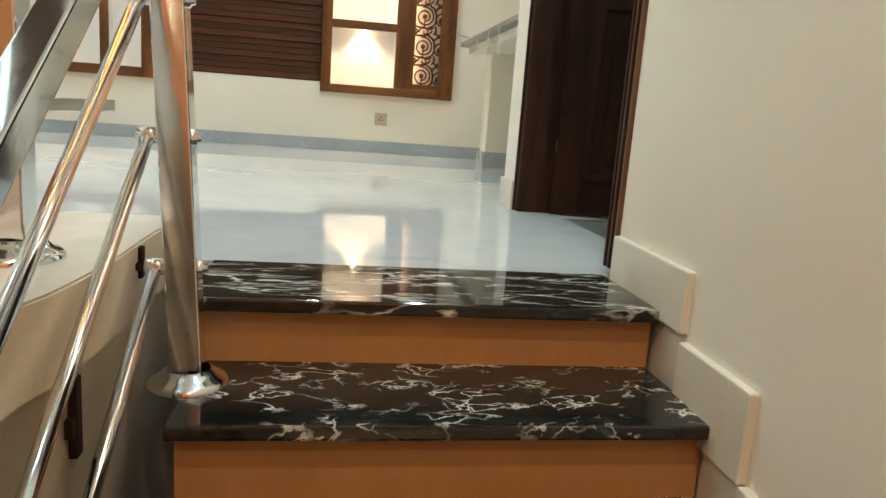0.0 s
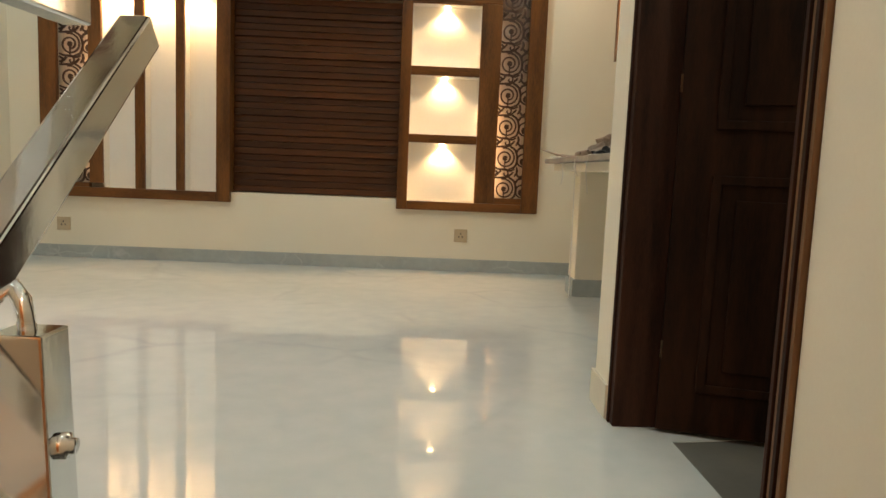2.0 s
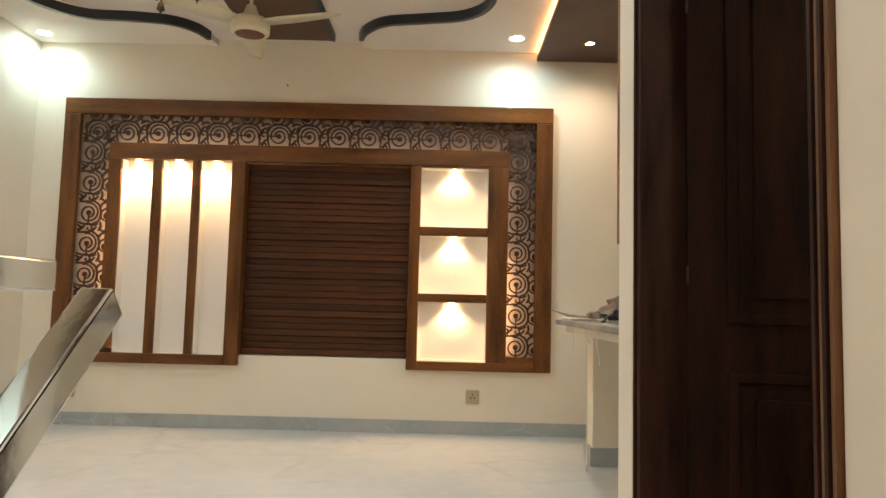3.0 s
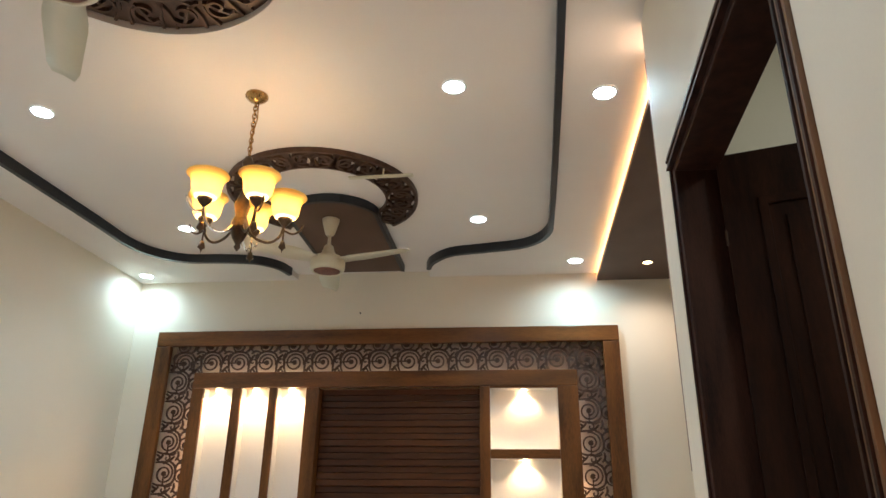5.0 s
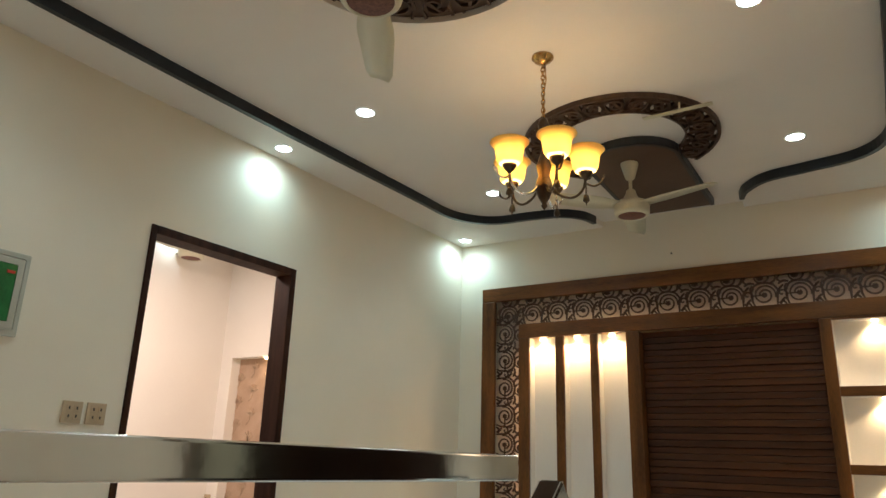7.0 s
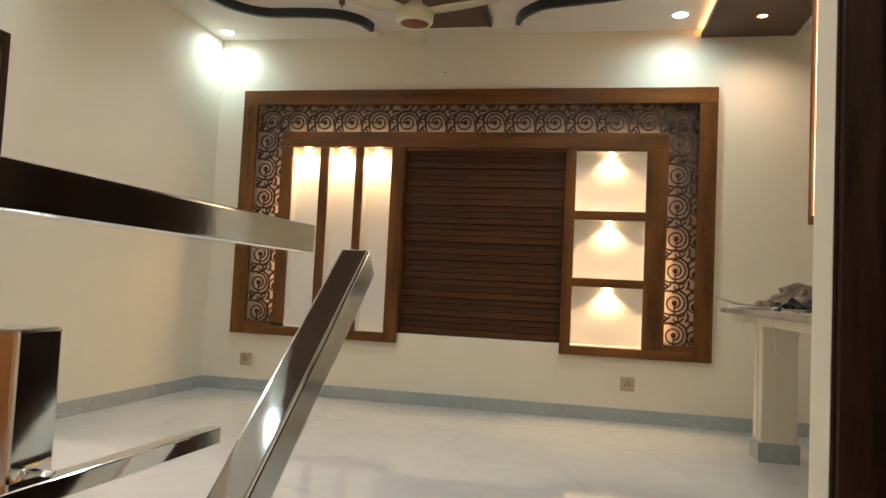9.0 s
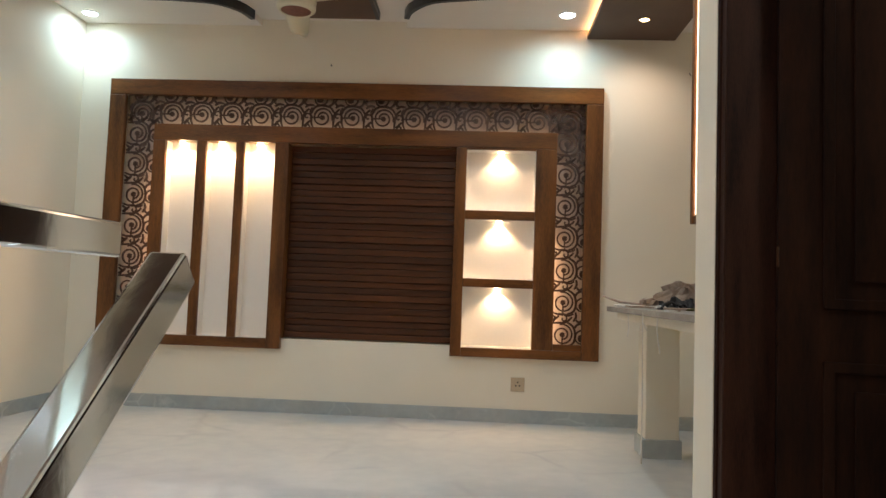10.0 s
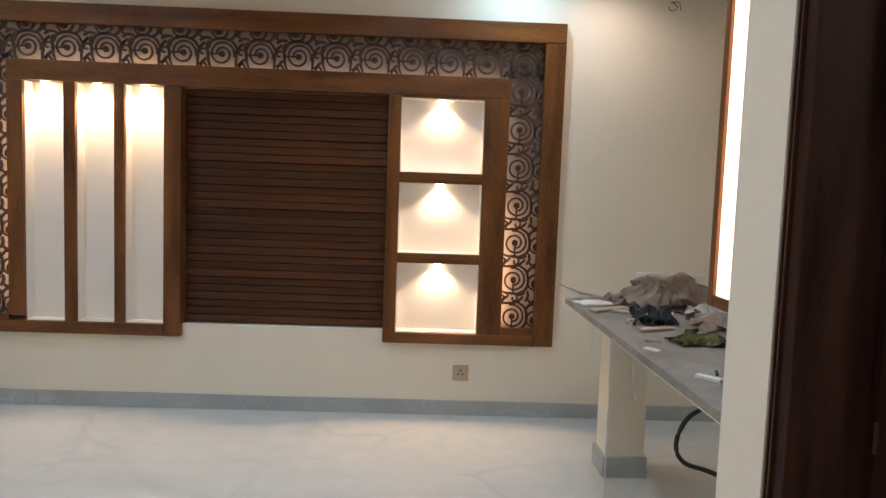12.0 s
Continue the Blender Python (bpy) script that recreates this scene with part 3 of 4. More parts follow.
box("outer_board", (RX1, F0, UZ0), (UX1, NORTH, UZ1 - W1 - 0.001), WALNUT, 0.008, **U)
# inner boards round the lit fields
IT0, IT1 = 2.29, 2.432
box("inner_board", (LX1, F0 + 0.004, IT0), (RX0, NORTH, IT1), WALNUTH, 0.006, **U)
box("inner_board", (LX1, F0 + 0.004, UZ0 + 0.12), (-2.738, NORTH - 0.002, IT0 - 0.001), WALNUT, 0.005, **U)
strips = [(-2.737, -2.462), (-2.380, -2.117), (-2.045, -1.775)]
for a, b in ((strips[0][1], strips[1][0]), (strips[1][1], strips[2][0])):
    box("divider", (a, F0 + 0.006, 0.617), (b, NORTH + 0.1, IT0 - 0.001), WALNUT, 0.004, **U)
box("inner_board", (-1.775, F0 + 0.002, UZ0), (-1.655, NORTH + 0.1, IT0 - 0.001), WALNUT, 0.006, **U)
box("bottom_board", (LX0 + 0.001, F0 + 0.002, UZ0), (-1.776, NORTH + 0.1, 0.617), WALNUTH, 0.006, **U)
box("lattice_foot", (LX0 + 0.001, F0 + 0.006, 0.618), (LX1 - 0.001, NORTH, LZ0), WALNUTH, 0.004, **U)
NXL, NXR = -0.130, 0.455
box("inner_board", (-0.22, F0 + 0.002, UZ0), (NXL, NORTH + 0.1, IT0 - 0.001), WALNUT, 0.006, **U)
box("inner_board", (NXR + 0.001, F0 + 0.003, 0.608), (RX0, NORTH - 0.002, IT0 - 0.001), WALNUT, 0.005, **U)
box("bottom_board", (NXL + 0.001, F0 + 0.002, UZ0), (RX1 - 0.001, NORTH + 0.1, 0.607), WALNUTH, 0.006, **U)
box("lattice_foot", (RX0 + 0.001, F0 + 0.006, 0.608), (RX1 - 0.001, NORTH, LZ0 + 0.005), WALNUTH, 0.004, **U)
cells = [(0.607, 1.112), (1.182, 1.682), (1.756, 2.275)]
for (a, b), (c, d) in zip(cells, cells[1:]):
    box("shelf", (NXL + 0.001, F0 + 0.006, b), (NXR - 0.001, NORTH + 0.1, c), WALNUTH, 0.004, **U)
box("top_fillet", (NXL + 0.001, F0 + 0.008, 2.275), (NXR - 0.001, NORTH + 0.1, IT0 - 0.001), WALNUTH, 0, **U)
# white backs and linings
for a, b in strips:
    boxes("niche_lining", [((a, NORTH + 0.075, 0.617), (b, NORTH + 0.1, IT0)), ((a, F0 + 0.03, 0.617), (a + 0.006, NORTH + 0.075, IT0 - 0.002)), ((b - 0.006, F0 + 0.03, 0.617), (b, NORTH + 0.075, IT0 - 0.002)),
                           ((a + 0.006, F0 + 0.03, 0.617), (b - 0.006, NORTH + 0.075, 0.624))], NICHEPAINT, 0, **U)
    cx = (a + b) / 2 - 0.02
    lathe("niche_lamp", [(0.028, 0.0), (0.028, -0.02), (0.0, -0.02)], (cx, NORTH + 0.035, IT0 - 0.003), LEDNICHE, sides=12, **U)
    lamp("niche_spot", "SPOT", (cx, NORTH + 0.02, IT0 - 0.035), (cx, NORTH + 0.05, 1.0), 21, WARM, 0.015, 150, 0.9)
for a, b in cells:
    boxes("niche_lining", [((NXL, NORTH + 0.075, a), (NXR, NORTH + 0.1, b)), ((NXL, F0 + 0.03, a), (NXL + 0.006, NORTH + 0.075, b)), ((NXR - 0.006, F0 + 0.03, a), (NXR, NORTH + 0.075, b)),
                           ((NXL + 0.006, F0 + 0.03, a), (NXR - 0.006, NORTH + 0.075, a + 0.006)), ((NXL + 0.006, F0 + 0.03, b - 0.004), (NXR - 0.006, NORTH + 0.075, b))], NICHEPAINT, 0, **U)
    cx = (NXL + NXR) / 2
    lathe("niche_lamp", [(0.022, 0.0), (0.022, -0.012), (0.0, -0.012)], (cx, NORTH + 0.04, b - 0.005), LEDNICHE, sides=12, **U)
    lamp("niche_spot", "SPOT", (cx, NORTH + 0.042, b - 0.022), (cx, NORTH + 0.052, a), 19, WARM, 0.008, 122, 0.7)
# slatted centre
SX0, SX1, SZ0, SZ1 = -1.654, -0.221, 0.625, 2.289
box("slat_back", (SX0, NORTH + 0.085, SZ0), (SX1, NORTH + 0.1, SZ1), SLAT, 0, **U)
slat_mesh = None
rows_of_slats = 30
pitch = (SZ1 - SZ0) / rows_of_slats
for i in range(rows_of_slats):
    if slat_mesh is None:
        bm = bmesh.new()
        add_box(bm, (SX0 + 0.001 - MB[0], -0.012, 0.002), (SX1 - 0.001 - MB[0], 0.012, pitch - 0.002), 0.006)
        s = finish(bm, "slat", SLAT)
        slat_mesh = s.data
    else:
        s = new("slat", slat_mesh)
    s.parent = unit
    s.location = (0, NORTH + 0.072 - 6.0 + 0.008 * ((i * 7) % 3 - 1), SZ0 - UZ0 + i * pitch)

# carved borders
def scroll_unit(bm, cx, cz, size, turn, mirror, place):
    """One repeat of the carving: a spiral rose, a small curl and crossing leaf stems."""
    c, s = math.cos(turn), math.sin(turn)

    def put(u, v, h):
        u *= mirror
        return place(cx + size * (c * u - s * v), cz + size * (s * u + c * v), h)
    rose = Vector((-0.13, 0.0))
    spiral = [rose + Vector((math.cos(a), math.sin(a))) * (0.165 + 0.021 * a) for a in [-1.6 + 0.36 * i for i in range(28)]]
    add_ribbon(bm, spiral, 0.05, 0, 1, put)
    bud = [rose + Vector((0.04 * math.cos(a), 0.04 * math.sin(a))) for a in [0.7 * i for i in range(10)]]
    add_ribbon(bm, bud, 0.09, 0, 1, put)
    add_ribbon(bm, spline([rose, rose + Vector((0.0, -0.14)), rose + Vector((0.0, -0.33))], 3), 0.04, 0, 1, put)
    curl = [Vector((-0.1, 0.5)) + Vector((math.cos(a + 2.2), math.sin(a + 2.2))) * (0.025 + 0.017 * a) for a in [0.42 * i for i in range(16)]]
    add_ribbon(bm, curl, 0.045, 0, 1, put)
    half = [Vector((0.47, -0.08)) + Vector((math.cos(a), math.sin(a))) * (0.24 - 0.018 * (a - 1.2)) for a in [1.2 + 0.3 * i for i in range(14)]]
    add_ribbon(bm, half, 0.05, 0, 1, put)
    knob = [Vector((0.45, -0.1)) + Vector((0.05 * math.cos(a), 0.07 * math.sin(a))) for a in [0.7 * i for i in range(10)]]
    add_ribbon(bm, knob, 0.1, 0, 1, put)
    for q in ([(-0.47, 0.36), (-0.25, 0.37), (-0.02, 0.4), (0.16, 0.56)], [(0.0, -0.36), (0.2, -0.26), (0.27, -0.02), (0.2, 0.26), (0.02, 0.4), (0.12, 0.5)], [(0.47, 0.36), (0.32, 0.32), (0.24, 0.2)],
              [(-0.47, -0.3), (-0.3, -0.36), (-0.12, -0.36), (0.06, -0.4), (0.2, -0.34)], [(0.2, 0.42), (0.28, 0.56), (0.26, 0.72)], [(0.26, 0.5), (0.36, 0.4), (0.47, 0.46)], [(-0.47, 0.62), (-0.36, 0.52), (-0.42, 0.4)], [(-0.47, 0.44), (-0.34, 0.5), (-0.24, 0.6)]):
        p = spline(q, 4)
        n = len(p)
        add_ribbon(bm, p, [0.03 + 0.04 * math.sin(math.pi * (0.15 + 0.75 * i / n)) for i in range(n)], 0, 1, put)


L0, L1 = 6.042, 6.056


def place_xz(u, v, h):
    return (u, L0 + (L1 - L0) * h, v)


bw = RX1 - RX0
for name, x0, x1, mir in (("carved_border", LX0, LX1, 1), ("carved_border", RX0, RX1, 1)):
    bm = bmesh.new()
    step = 0.268
    for i in range(7):
        scroll_unit(bm, (x0 + x1) / 2, 0.74 + step * i, step, 0, mir, place_xz)
    finish(bm, name, CARVED, **U)
bm = bmesh.new()
n = 15
step = (RX1 - LX0) / n
for i in range(n):
    scroll_unit(bm, LX0 + step * (i + 0.5), (IT1 + LZ1) / 2, step * 1.0, -math.pi / 2, -1, place_xz)
finish(bm, "carved_border", CARVED, **U)
boxes("border_back", [((LX0, NORTH + 0.08, LZ0), (-2.75, NORTH + 0.09, LZ1)), ((NXR + 0.012, NORTH + 0.08, LZ0), (RX1, NORTH + 0.09, LZ1)), ((-2.749, NORTH + 0.08, IT1 - 0.08), (NXR + 0.011, NORTH + 0.09, LZ1))], BACKING, 0, **U)
# hidden glowing strips added to brighten the backing behind the carving
box("led_strip", (LX1 + 0.02, NORTH + 0.03, 0.75), (LX1 + 0.03, NORTH + 0.05, 2.1), BORDERGLOW, 0, **U)
box("led_strip", (RX0 - 0.03, NORTH + 0.03, 1.52), (RX0 - 0.02, NORTH + 0.05, 2.2), BORDERGLOWDIM, 0, **U)
box("led_strip", (LX1 + 0.05, NORTH + 0.03, IT1 - 0.03), (RX0 - 0.05, NORTH + 0.05, IT1 - 0.02), BORDERGLOWDIM, 0, **U)
box("led_strip", (RX0 - 0.03, NORTH + 0.03, 0.68), (RX0 - 0.02, NORTH + 0.05, 1.5), BORDERGLOW, 0, **U)

# ---- wall fittings ----
def socket(x, z, wall, nrm, w=0.115, h=0.115, holes=3, m=BEIGEPLASTIC, name="wall_socket"):
    """A plate on the north wall (nrm 'y') or the west wall ('x')."""
    t = thing(name, (x, wall, z) if nrm == "y" else (wall, x, z), "small beige plastic socket plate set on the wall", "socket", "wall sockets")
    t.rotation_euler = (0, 0, 0) if nrm == "y" else (0, 0, radians(90))
    box("plate", (-w / 2, -0.012, -h / 2), (w / 2, 0.0, h / 2), m, 0.004, t)
    box("insert", (-w * 0.36, -0.015, -h * 0.36), (w * 0.36, -0.012, h * 0.36), m, 0.001, t)
    for i in range(holes):
        a = radians(90 + 120 * i)
        box("pin_hole", (math.cos(a) * 0.018 - 0.005, -0.0165, math.sin(a) * 0.018 - 0.007), (math.cos(a) * 0.018 + 0.005, -0.0148, math.sin(a) * 0.018 + 0.007), BLACKPLASTIC, 0, t)
    return t


socket(0.355, 0.315, NORTH, "y")
socket(-3.095, 0.29, NORTH, "y")
for y in (2.075, 2.215):
    t = thing("switch_plate", (WEST + SKEW * (y - HINGE_Y), y, 1.312), "beige four-switch plate on the cream wall", "switch plate", "switch plates")
    box("plate", (0, -0.058, -0.06), (0.012, 0.058, 0.06), BEIGEPLASTIC, 0.004, t)
    for a in (-0.022, 0.022):
        for b in (-0.022, 0.022):
            box("rocker", (0.012, a - 0.016, b - 0.017), (0.017, a + 0.016, b + 0.017), BEIGEPLASTIC, 0.002, t)
            box("mark", (0.0168, a - 0.004, b - 0.008), (0.018, a + 0.004, b + 0.008), BLACKPLASTIC, 0, t)
pb = thing("breaker_panel", (WEST + SKEW * (1.53 - HINGE_Y), 1.53, 1.885), "grey electrical breaker panel with a dark green window", "breaker panel")
box("case", (0, -0.17, -0.22), (0.03, 0.17, 0.22), GREYPANEL, 0.008, pb)
box("door", (0.03, -0.14, -0.19), (0.042, 0.14, 0.19), GREYPANEL, 0.012, pb)
box("window", (0.042, -0.12, -0.15), (0.047, 0.1, 0.15), GREENGLASS, 0.006, pb)
box("breaker", (0.047, 0.05, 0.1), (0.053, 0.09, 0.115), REDPLASTIC, 0.001, pb)
wr = thing("wire_stub", (1.745, NORTH, 2.99), "thin loose wire ends coming out of the wall", "wire")
bm = bmesh.new()
add_tube(bm, [(0, 0, 0.02), (0.01, -0.03, 0.01), (0.03, -0.05, -0.02), (0.01, -0.05, -0.05), (-0.02, -0.04, -0.045), (-0.03, -0.04, -0.02)], 0.003, 6)
add_tube(bm, [(0, 0, 0.02), (0.03, -0.03, 0.02), (0.05, -0.04, 0.0), (0.055, -0.04, -0.04)], 0.003, 6)
finish(bm, "wire", BLACKPLASTIC, wr)
st = thing("wire_stub", (-1.335, NORTH, 2.985), "short dark wire end in the wall", "wire")
tube("wire", [(0, 0, 0), (0.004, -0.02, 0.002), (0.012, -0.03, -0.012)], 0.005, BLACKPLASTIC, st, sides=6)

# ---- doors ----
df = struct(new("door_1"), "dark brown wooden door frame with the door standing open", "door")
df.location = (WALLX, 1.68, 0)
DB = df.location
D = dict(parent=df, base=DB)
JX0, JX1 = WALLX + 0.006, WALLX + 0.165
box("jamb", (JX0, FY1 - 0.075, 0), (JX1, FY1, FTOP), FRAMEWOOD, 0.005, **D)
box("jamb", (JX0, FY0 + 0.0, 0.02), (JX1, FY0 + 0.075, FTOP), FRAMEWOOD, 0.005, **D)
box("head", (JX0, FY0 + 0.076, FTOP - 0.09), (JX1, FY1 - 0.076, FTOP), FRAMEWOOD, 0.005, **D)
for i in range(4):
    o = 0.016 * i
    boxes("moulding", [((WALLX - 0.011 - 0.004 * (i % 2), FY0 + 0.004 + o, 0.02), (JX0 + 0.001, FY0 + 0.016 + o, FTOP - 0.004 - o)), ((JX0 - 0.004 - 0.003 * (i % 2), FY1 - 0.01 - o * 0.5, 0.0), (JX0 + 0.001, FY1 - 0.004 - o * 0.5, FTOP - 0.004 - o)),
                       ((WALLX - 0.011 - 0.004 * (i % 2), FY0 + 0.016 + o, FTOP - 0.016 - o), (JX0 + 0.001, FY1 - 0.03, FTOP - 0.006 - o))], ARCHI if i % 2 == 0 else FRAMEWOOD, 0.001, **D)
lw, lh = 0.93, 2.43


def leaf_mesh():
    bm = bmesh.new()
    add_box(bm, (0, -0.04, 0.012), (lw, 0, lh), 0.003)
    for a, b, c, d in ((0.12, 0.43, 0.16, 0.9), (0.5, 0.81, 0.16, 0.9), (0.12, 0.43, 1.05, 2.24), (0.5, 0.81, 1.05, 2.24)):
        for y0, y1 in ((-0.048, -0.038), (-0.002, 0.008)):
            for lo, hi in (((a, y0, c), (b, y1, c + 0.03)), ((a, y0, d - 0.03), (b, y1, d)), ((a, y0, c), (a + 0.03, y1, d)), ((b - 0.03, y0, c), (b, y1, d)), ((a + 0.08, y0, c + 0.08), (b - 0.08, y1, d - 0.08))):
                add_box(bm, lo, hi, 0.003)
    return bm


lm = leaf_mesh()
bmesh.ops.recalc_face_normals(lm, faces=lm.faces)
me = bpy.data.meshes.new("leaf")
lm.to_mesh(me)
lm.free()
me.materials.append(DOORWOOD)
leaf = new("leaf", me)
leaf.parent = df
leaf.location = Vector((WALLX + 0.15, FY1 - 0.078, 0)) - DB
leaf.rotation_euler = (0, 0, radians(-17))
for z in (0.3, 1.2, 2.1):
    h = box("hinge", (-0.004, -0.046, z - 0.03), (0.004, -0.04, z + 0.03), DARKMETAL, 0.002)
    h.parent = leaf
tube("handle", [(lw - 0.07, -0.045, 1.0), (lw - 0.07, -0.09, 1.0), (lw - 0.18, -0.095, 1.0)], 0.009, STEEL, leaf, (0, 0, 0))

dw = struct(new("door_2"), "dark brown wooden frame of an open bedroom doorway", "door")
dw.location = (WEST, (DY0 + DY1) / 2, 0)
WB = dw.location
D2 = dict(parent=dw, base=WB)
box("jamb", (WEST - 0.15, DY0, 0), (WEST + 0.012, DY0 + 0.042, DTOP), FRAMEWOOD, 0.006, **D2)
box("jamb", (WEST - 0.15, DY1 - 0.055, 0), (WEST + 0.012, DY1, DTOP), FRAMEWOOD, 0.006, **D2)
box("head", (WEST - 0.15, DY0 + 0.043, DTOP - 0.055), (WEST + 0.012, DY1 - 0.056, DTOP), FRAMEWOOD, 0.006, **D2)
leaf2 = new("leaf", me)
leaf2.parent = dw
leaf2.location = Vector((WEST - 0.17, DY0 + 0.03, 0)) - WB
leaf2.rotation_euler = (0, 0, radians(176))
tube("handle", [(0.1, 0.002, 1.28), (0.1, 0.06, 1.28), (0.2, 0.065, 1.27)], 0.009, BLACKPLASTIC, leaf2, (0, 0, 0))

# bedroom: patterned niche, lamp and fan
np_ = thing("niche_panel", (-5.65, BY + 0.135, NZ0), "rose-beige floral relief panel in a lit niche", "wall panel")
NB = np_.location
box("panel", (NX0, BY + 0.12, NZ0), (NX1, BY + 0.14, NZ1), PINKPANEL, 0, np_, NB)
for i in range(3):
    for j in range(7):
        bm = bmesh.new()
        cx, cz = NX0 + 0.13 + 0.21 * i, NZ0 + 0.16 + 0.25 * j + 0.12 * (i % 2)
        for k in range(5):
            a = radians(90 + (k - 2) * 38)
            add_ribbon(bm, spline([(cx, cz), (cx + 0.03 * math.cos(a), cz + 0.03 * math.sin(a)), (cx + 0.075 * math.cos(a), cz + 0.07 * math.sin(a) + 0.012)], 3), [0.006, 0.014, 0.02, 0.022, 0.016, 0.008, 0.003], BY + 0.11, BY + 0.121, lambda u, v, h: (u, h, v))
        add_ribbon(bm, spline([(cx - 0.05, cz - 0.1), (cx - 0.01, cz - 0.06), (cx, cz)], 3), 0.008, BY + 0.112, BY + 0.121, lambda u, v, h: (u, h, v))
        finish(bm, "flower", PINKRELIEF, np_, NB)
lathe("niche_lamp", [(0.03, 0.0), (0.03, -0.02), (0.0, -0.02)], (-5.5, BY + 0.06, NZ1 - 0.001), LEDNICHE, np_, NB, sides=12)
socket(-6.13, 0.63, BY, "y")
t = thing("downlight", (-6.1, 4.3, CEIL), "round white recessed ceiling downlight, switched on", "downlight", group)
lathe("trim_ring", [(0.068, -0.001), (0.07, -0.006), (0.06, -0.009), (0.057, -0.002)], (0, 0, 0), WHITEPLASTIC, t)
lathe("lens", [(0.058, -0.004), (0.0, -0.004)], (0, 0, 0), LEDDISC, t)


def ceiling_fan(x, y, top, motor, turn, blade=0.56):
    t = thing("ceiling_fan", (x, y, top), "cream three-bladed ceiling fan with a brown mesh centre, at rest", "ceiling fan", "ceiling fans")
    d = top - motor
    lathe("canopy", [(0.0, 0), (0.066, 0), (0.066, -0.012), (0.058, -0.04), (0.045, -0.09), (0.034, -0.125), (0.014, -0.135)], (0, 0, 0), FANCREAM, t)
    lathe("downrod", [(0.0135, -0.12), (0.0135, -d + 0.1)], (0, 0, 0), FANCREAM, t, sides=12)
    lathe("neck", [(0.018, -d + 0.165), (0.034, -d + 0.155), (0.04, -d + 0.13), (0.052, -d + 0.1), (0.06, -d + 0.085), (0.08, -d + 0.07), (0.085, -d + 0.06)], (0, 0, 0), FANCREAM, t)
    lathe("motor", [(0.05, -d + 0.066), (0.11, -d + 0.06), (0.126, -d + 0.046), (0.131, -d + 0.03), (0.131, -d - 0.02), (0.127, -d - 0.036), (0.114, -d - 0.048), (0.102, -d - 0.05), (0.099, -d - 0.043)], (0, 0, 0), FANCREAM, t, sides=36)
    lathe("motor_seam", [(0.132, -d + 0.024), (0.1335, -d + 0.02), (0.132, -d + 0.016)], (0, 0, 0), FANCREAM, t, sides=36)
    lathe("mesh_cap", [(0.1, -d - 0.044), (0.07, -d - 0.05), (0.0, -d - 0.053)], (0, 0, 0), FANMESH, t)
    bm = bmesh.new()
    for k in range(3):
        a = radians(turn + 120 * k)
        ca, sa = math.cos(a), math.sin(a)
        grid = []
        n = 10
        for i in range(n + 1):
            u = i / n
            r = 0.1 + (blade - 0.1 + 0.0) * u
            hw = 0.06 + 0.028 * min(1, u * 3) - 0.035 * max(0, u - 0.35)
            if u > 0.9:
                hw *= math.sqrt(max(0.05, 1 - ((u - 0.9) / 0.1) ** 2 * 0.45))
            row = []
            for s in (-1, 0, 1):
                z = -d + 0.03 + 0.014 * s * (0.3 + 0.7 * min(1, u * 3)) + 0.006 * (s == 0)
                row.append((r * ca - s * hw * sa, r * sa + s * hw * ca, z))
            grid.append(row)
        top_v = [[bm.verts.new((p[0], p[1], p[2] + 0.003)) for p in row] for row in grid]
        bot_v = [[bm.verts.new((p[0], p[1], p[2] - 0.003)) for p in row] for row in grid]
        for i in range(n):
            for j in range(2):
                bm.faces.new((top_v[i][j], top_v[i + 1][j], top_v[i + 1][j + 1], top_v[i][j + 1]))
                bm.faces.new((bot_v[i][j], bot_v[i][j + 1], bot_v[i + 1][j + 1], bot_v[i + 1][j]))
            for j in (0, 2):
                bm.faces.new((top_v[i][j], top_v[i + 1][j], bot_v[i + 1][j], bot_v[i][j]))
        for i in (0, n):
            for j in range(2):
                bm.faces.new((top_v[i][j], top_v[i][j + 1], bot_v[i][j + 1], bot_v[i][j]))
    finish(bm, "blades", FANCREAM, t, smooth=True)
    return t


ceiling_fan(-1.445, 1.695, TRAY - 0.06, 2.955, 124, 0.74)
ceiling_fan(-1.28, 4.68, TRAY - 0.06, 2.95, -17, 0.66)
ceiling_fan(-5.9, 4.4, CEIL, 3.12, 40)

# ---- chandelier ----
CX, CY = -1.298, 3.10
ch = thing("chandelier", (CX, CY, TRAY), "five-armed brass chandelier with glowing amber bell shades", "chandelier")
lathe("canopy", [(0.0, 0), (0.062, 0), (0.064, -0.012), (0.05, -0.02), (0.048, -0.03), (0.02, -0.042), (0.01, -0.05)], (0, 0, 0), BRASS, ch)
bm = bmesh.new()
for i in range(13):
    z = -0.06 - i * 0.026
    loop = [(0.011 * math.cos(a) * (1 if i % 2 else 0), 0.011 * math.cos(a) * (0 if i % 2 else 1), z + 0.019 * math.sin(a)) for a in [2 * math.pi * j / 10 for j in range(11)]]
    add_tube(bm, loop, 0.0035, 5, cap=False)
add_tube(bm, [(0.012, 0, -0.03), (0.016, 0.008, -0.15), (-0.006, 0.012, -0.27), (0.006, 0, -0.4)], 0.004, 6)
finish(bm, "chain", BRASS, ch, smooth=True)
lathe("body", [(0.0, -0.39), (0.02, -0.4), (0.032, -0.44), (0.014, -0.5), (0.012, -0.6), (0.028, -0.64), (0.042, -0.69), (0.03, -0.75), (0.045, -0.79), (0.05, -0.83), (0.03, -0.88), (0.012, -0.91), (0.018, -0.925), (0.0, -0.95)], (0, 0, 0), DARKMETAL, ch)
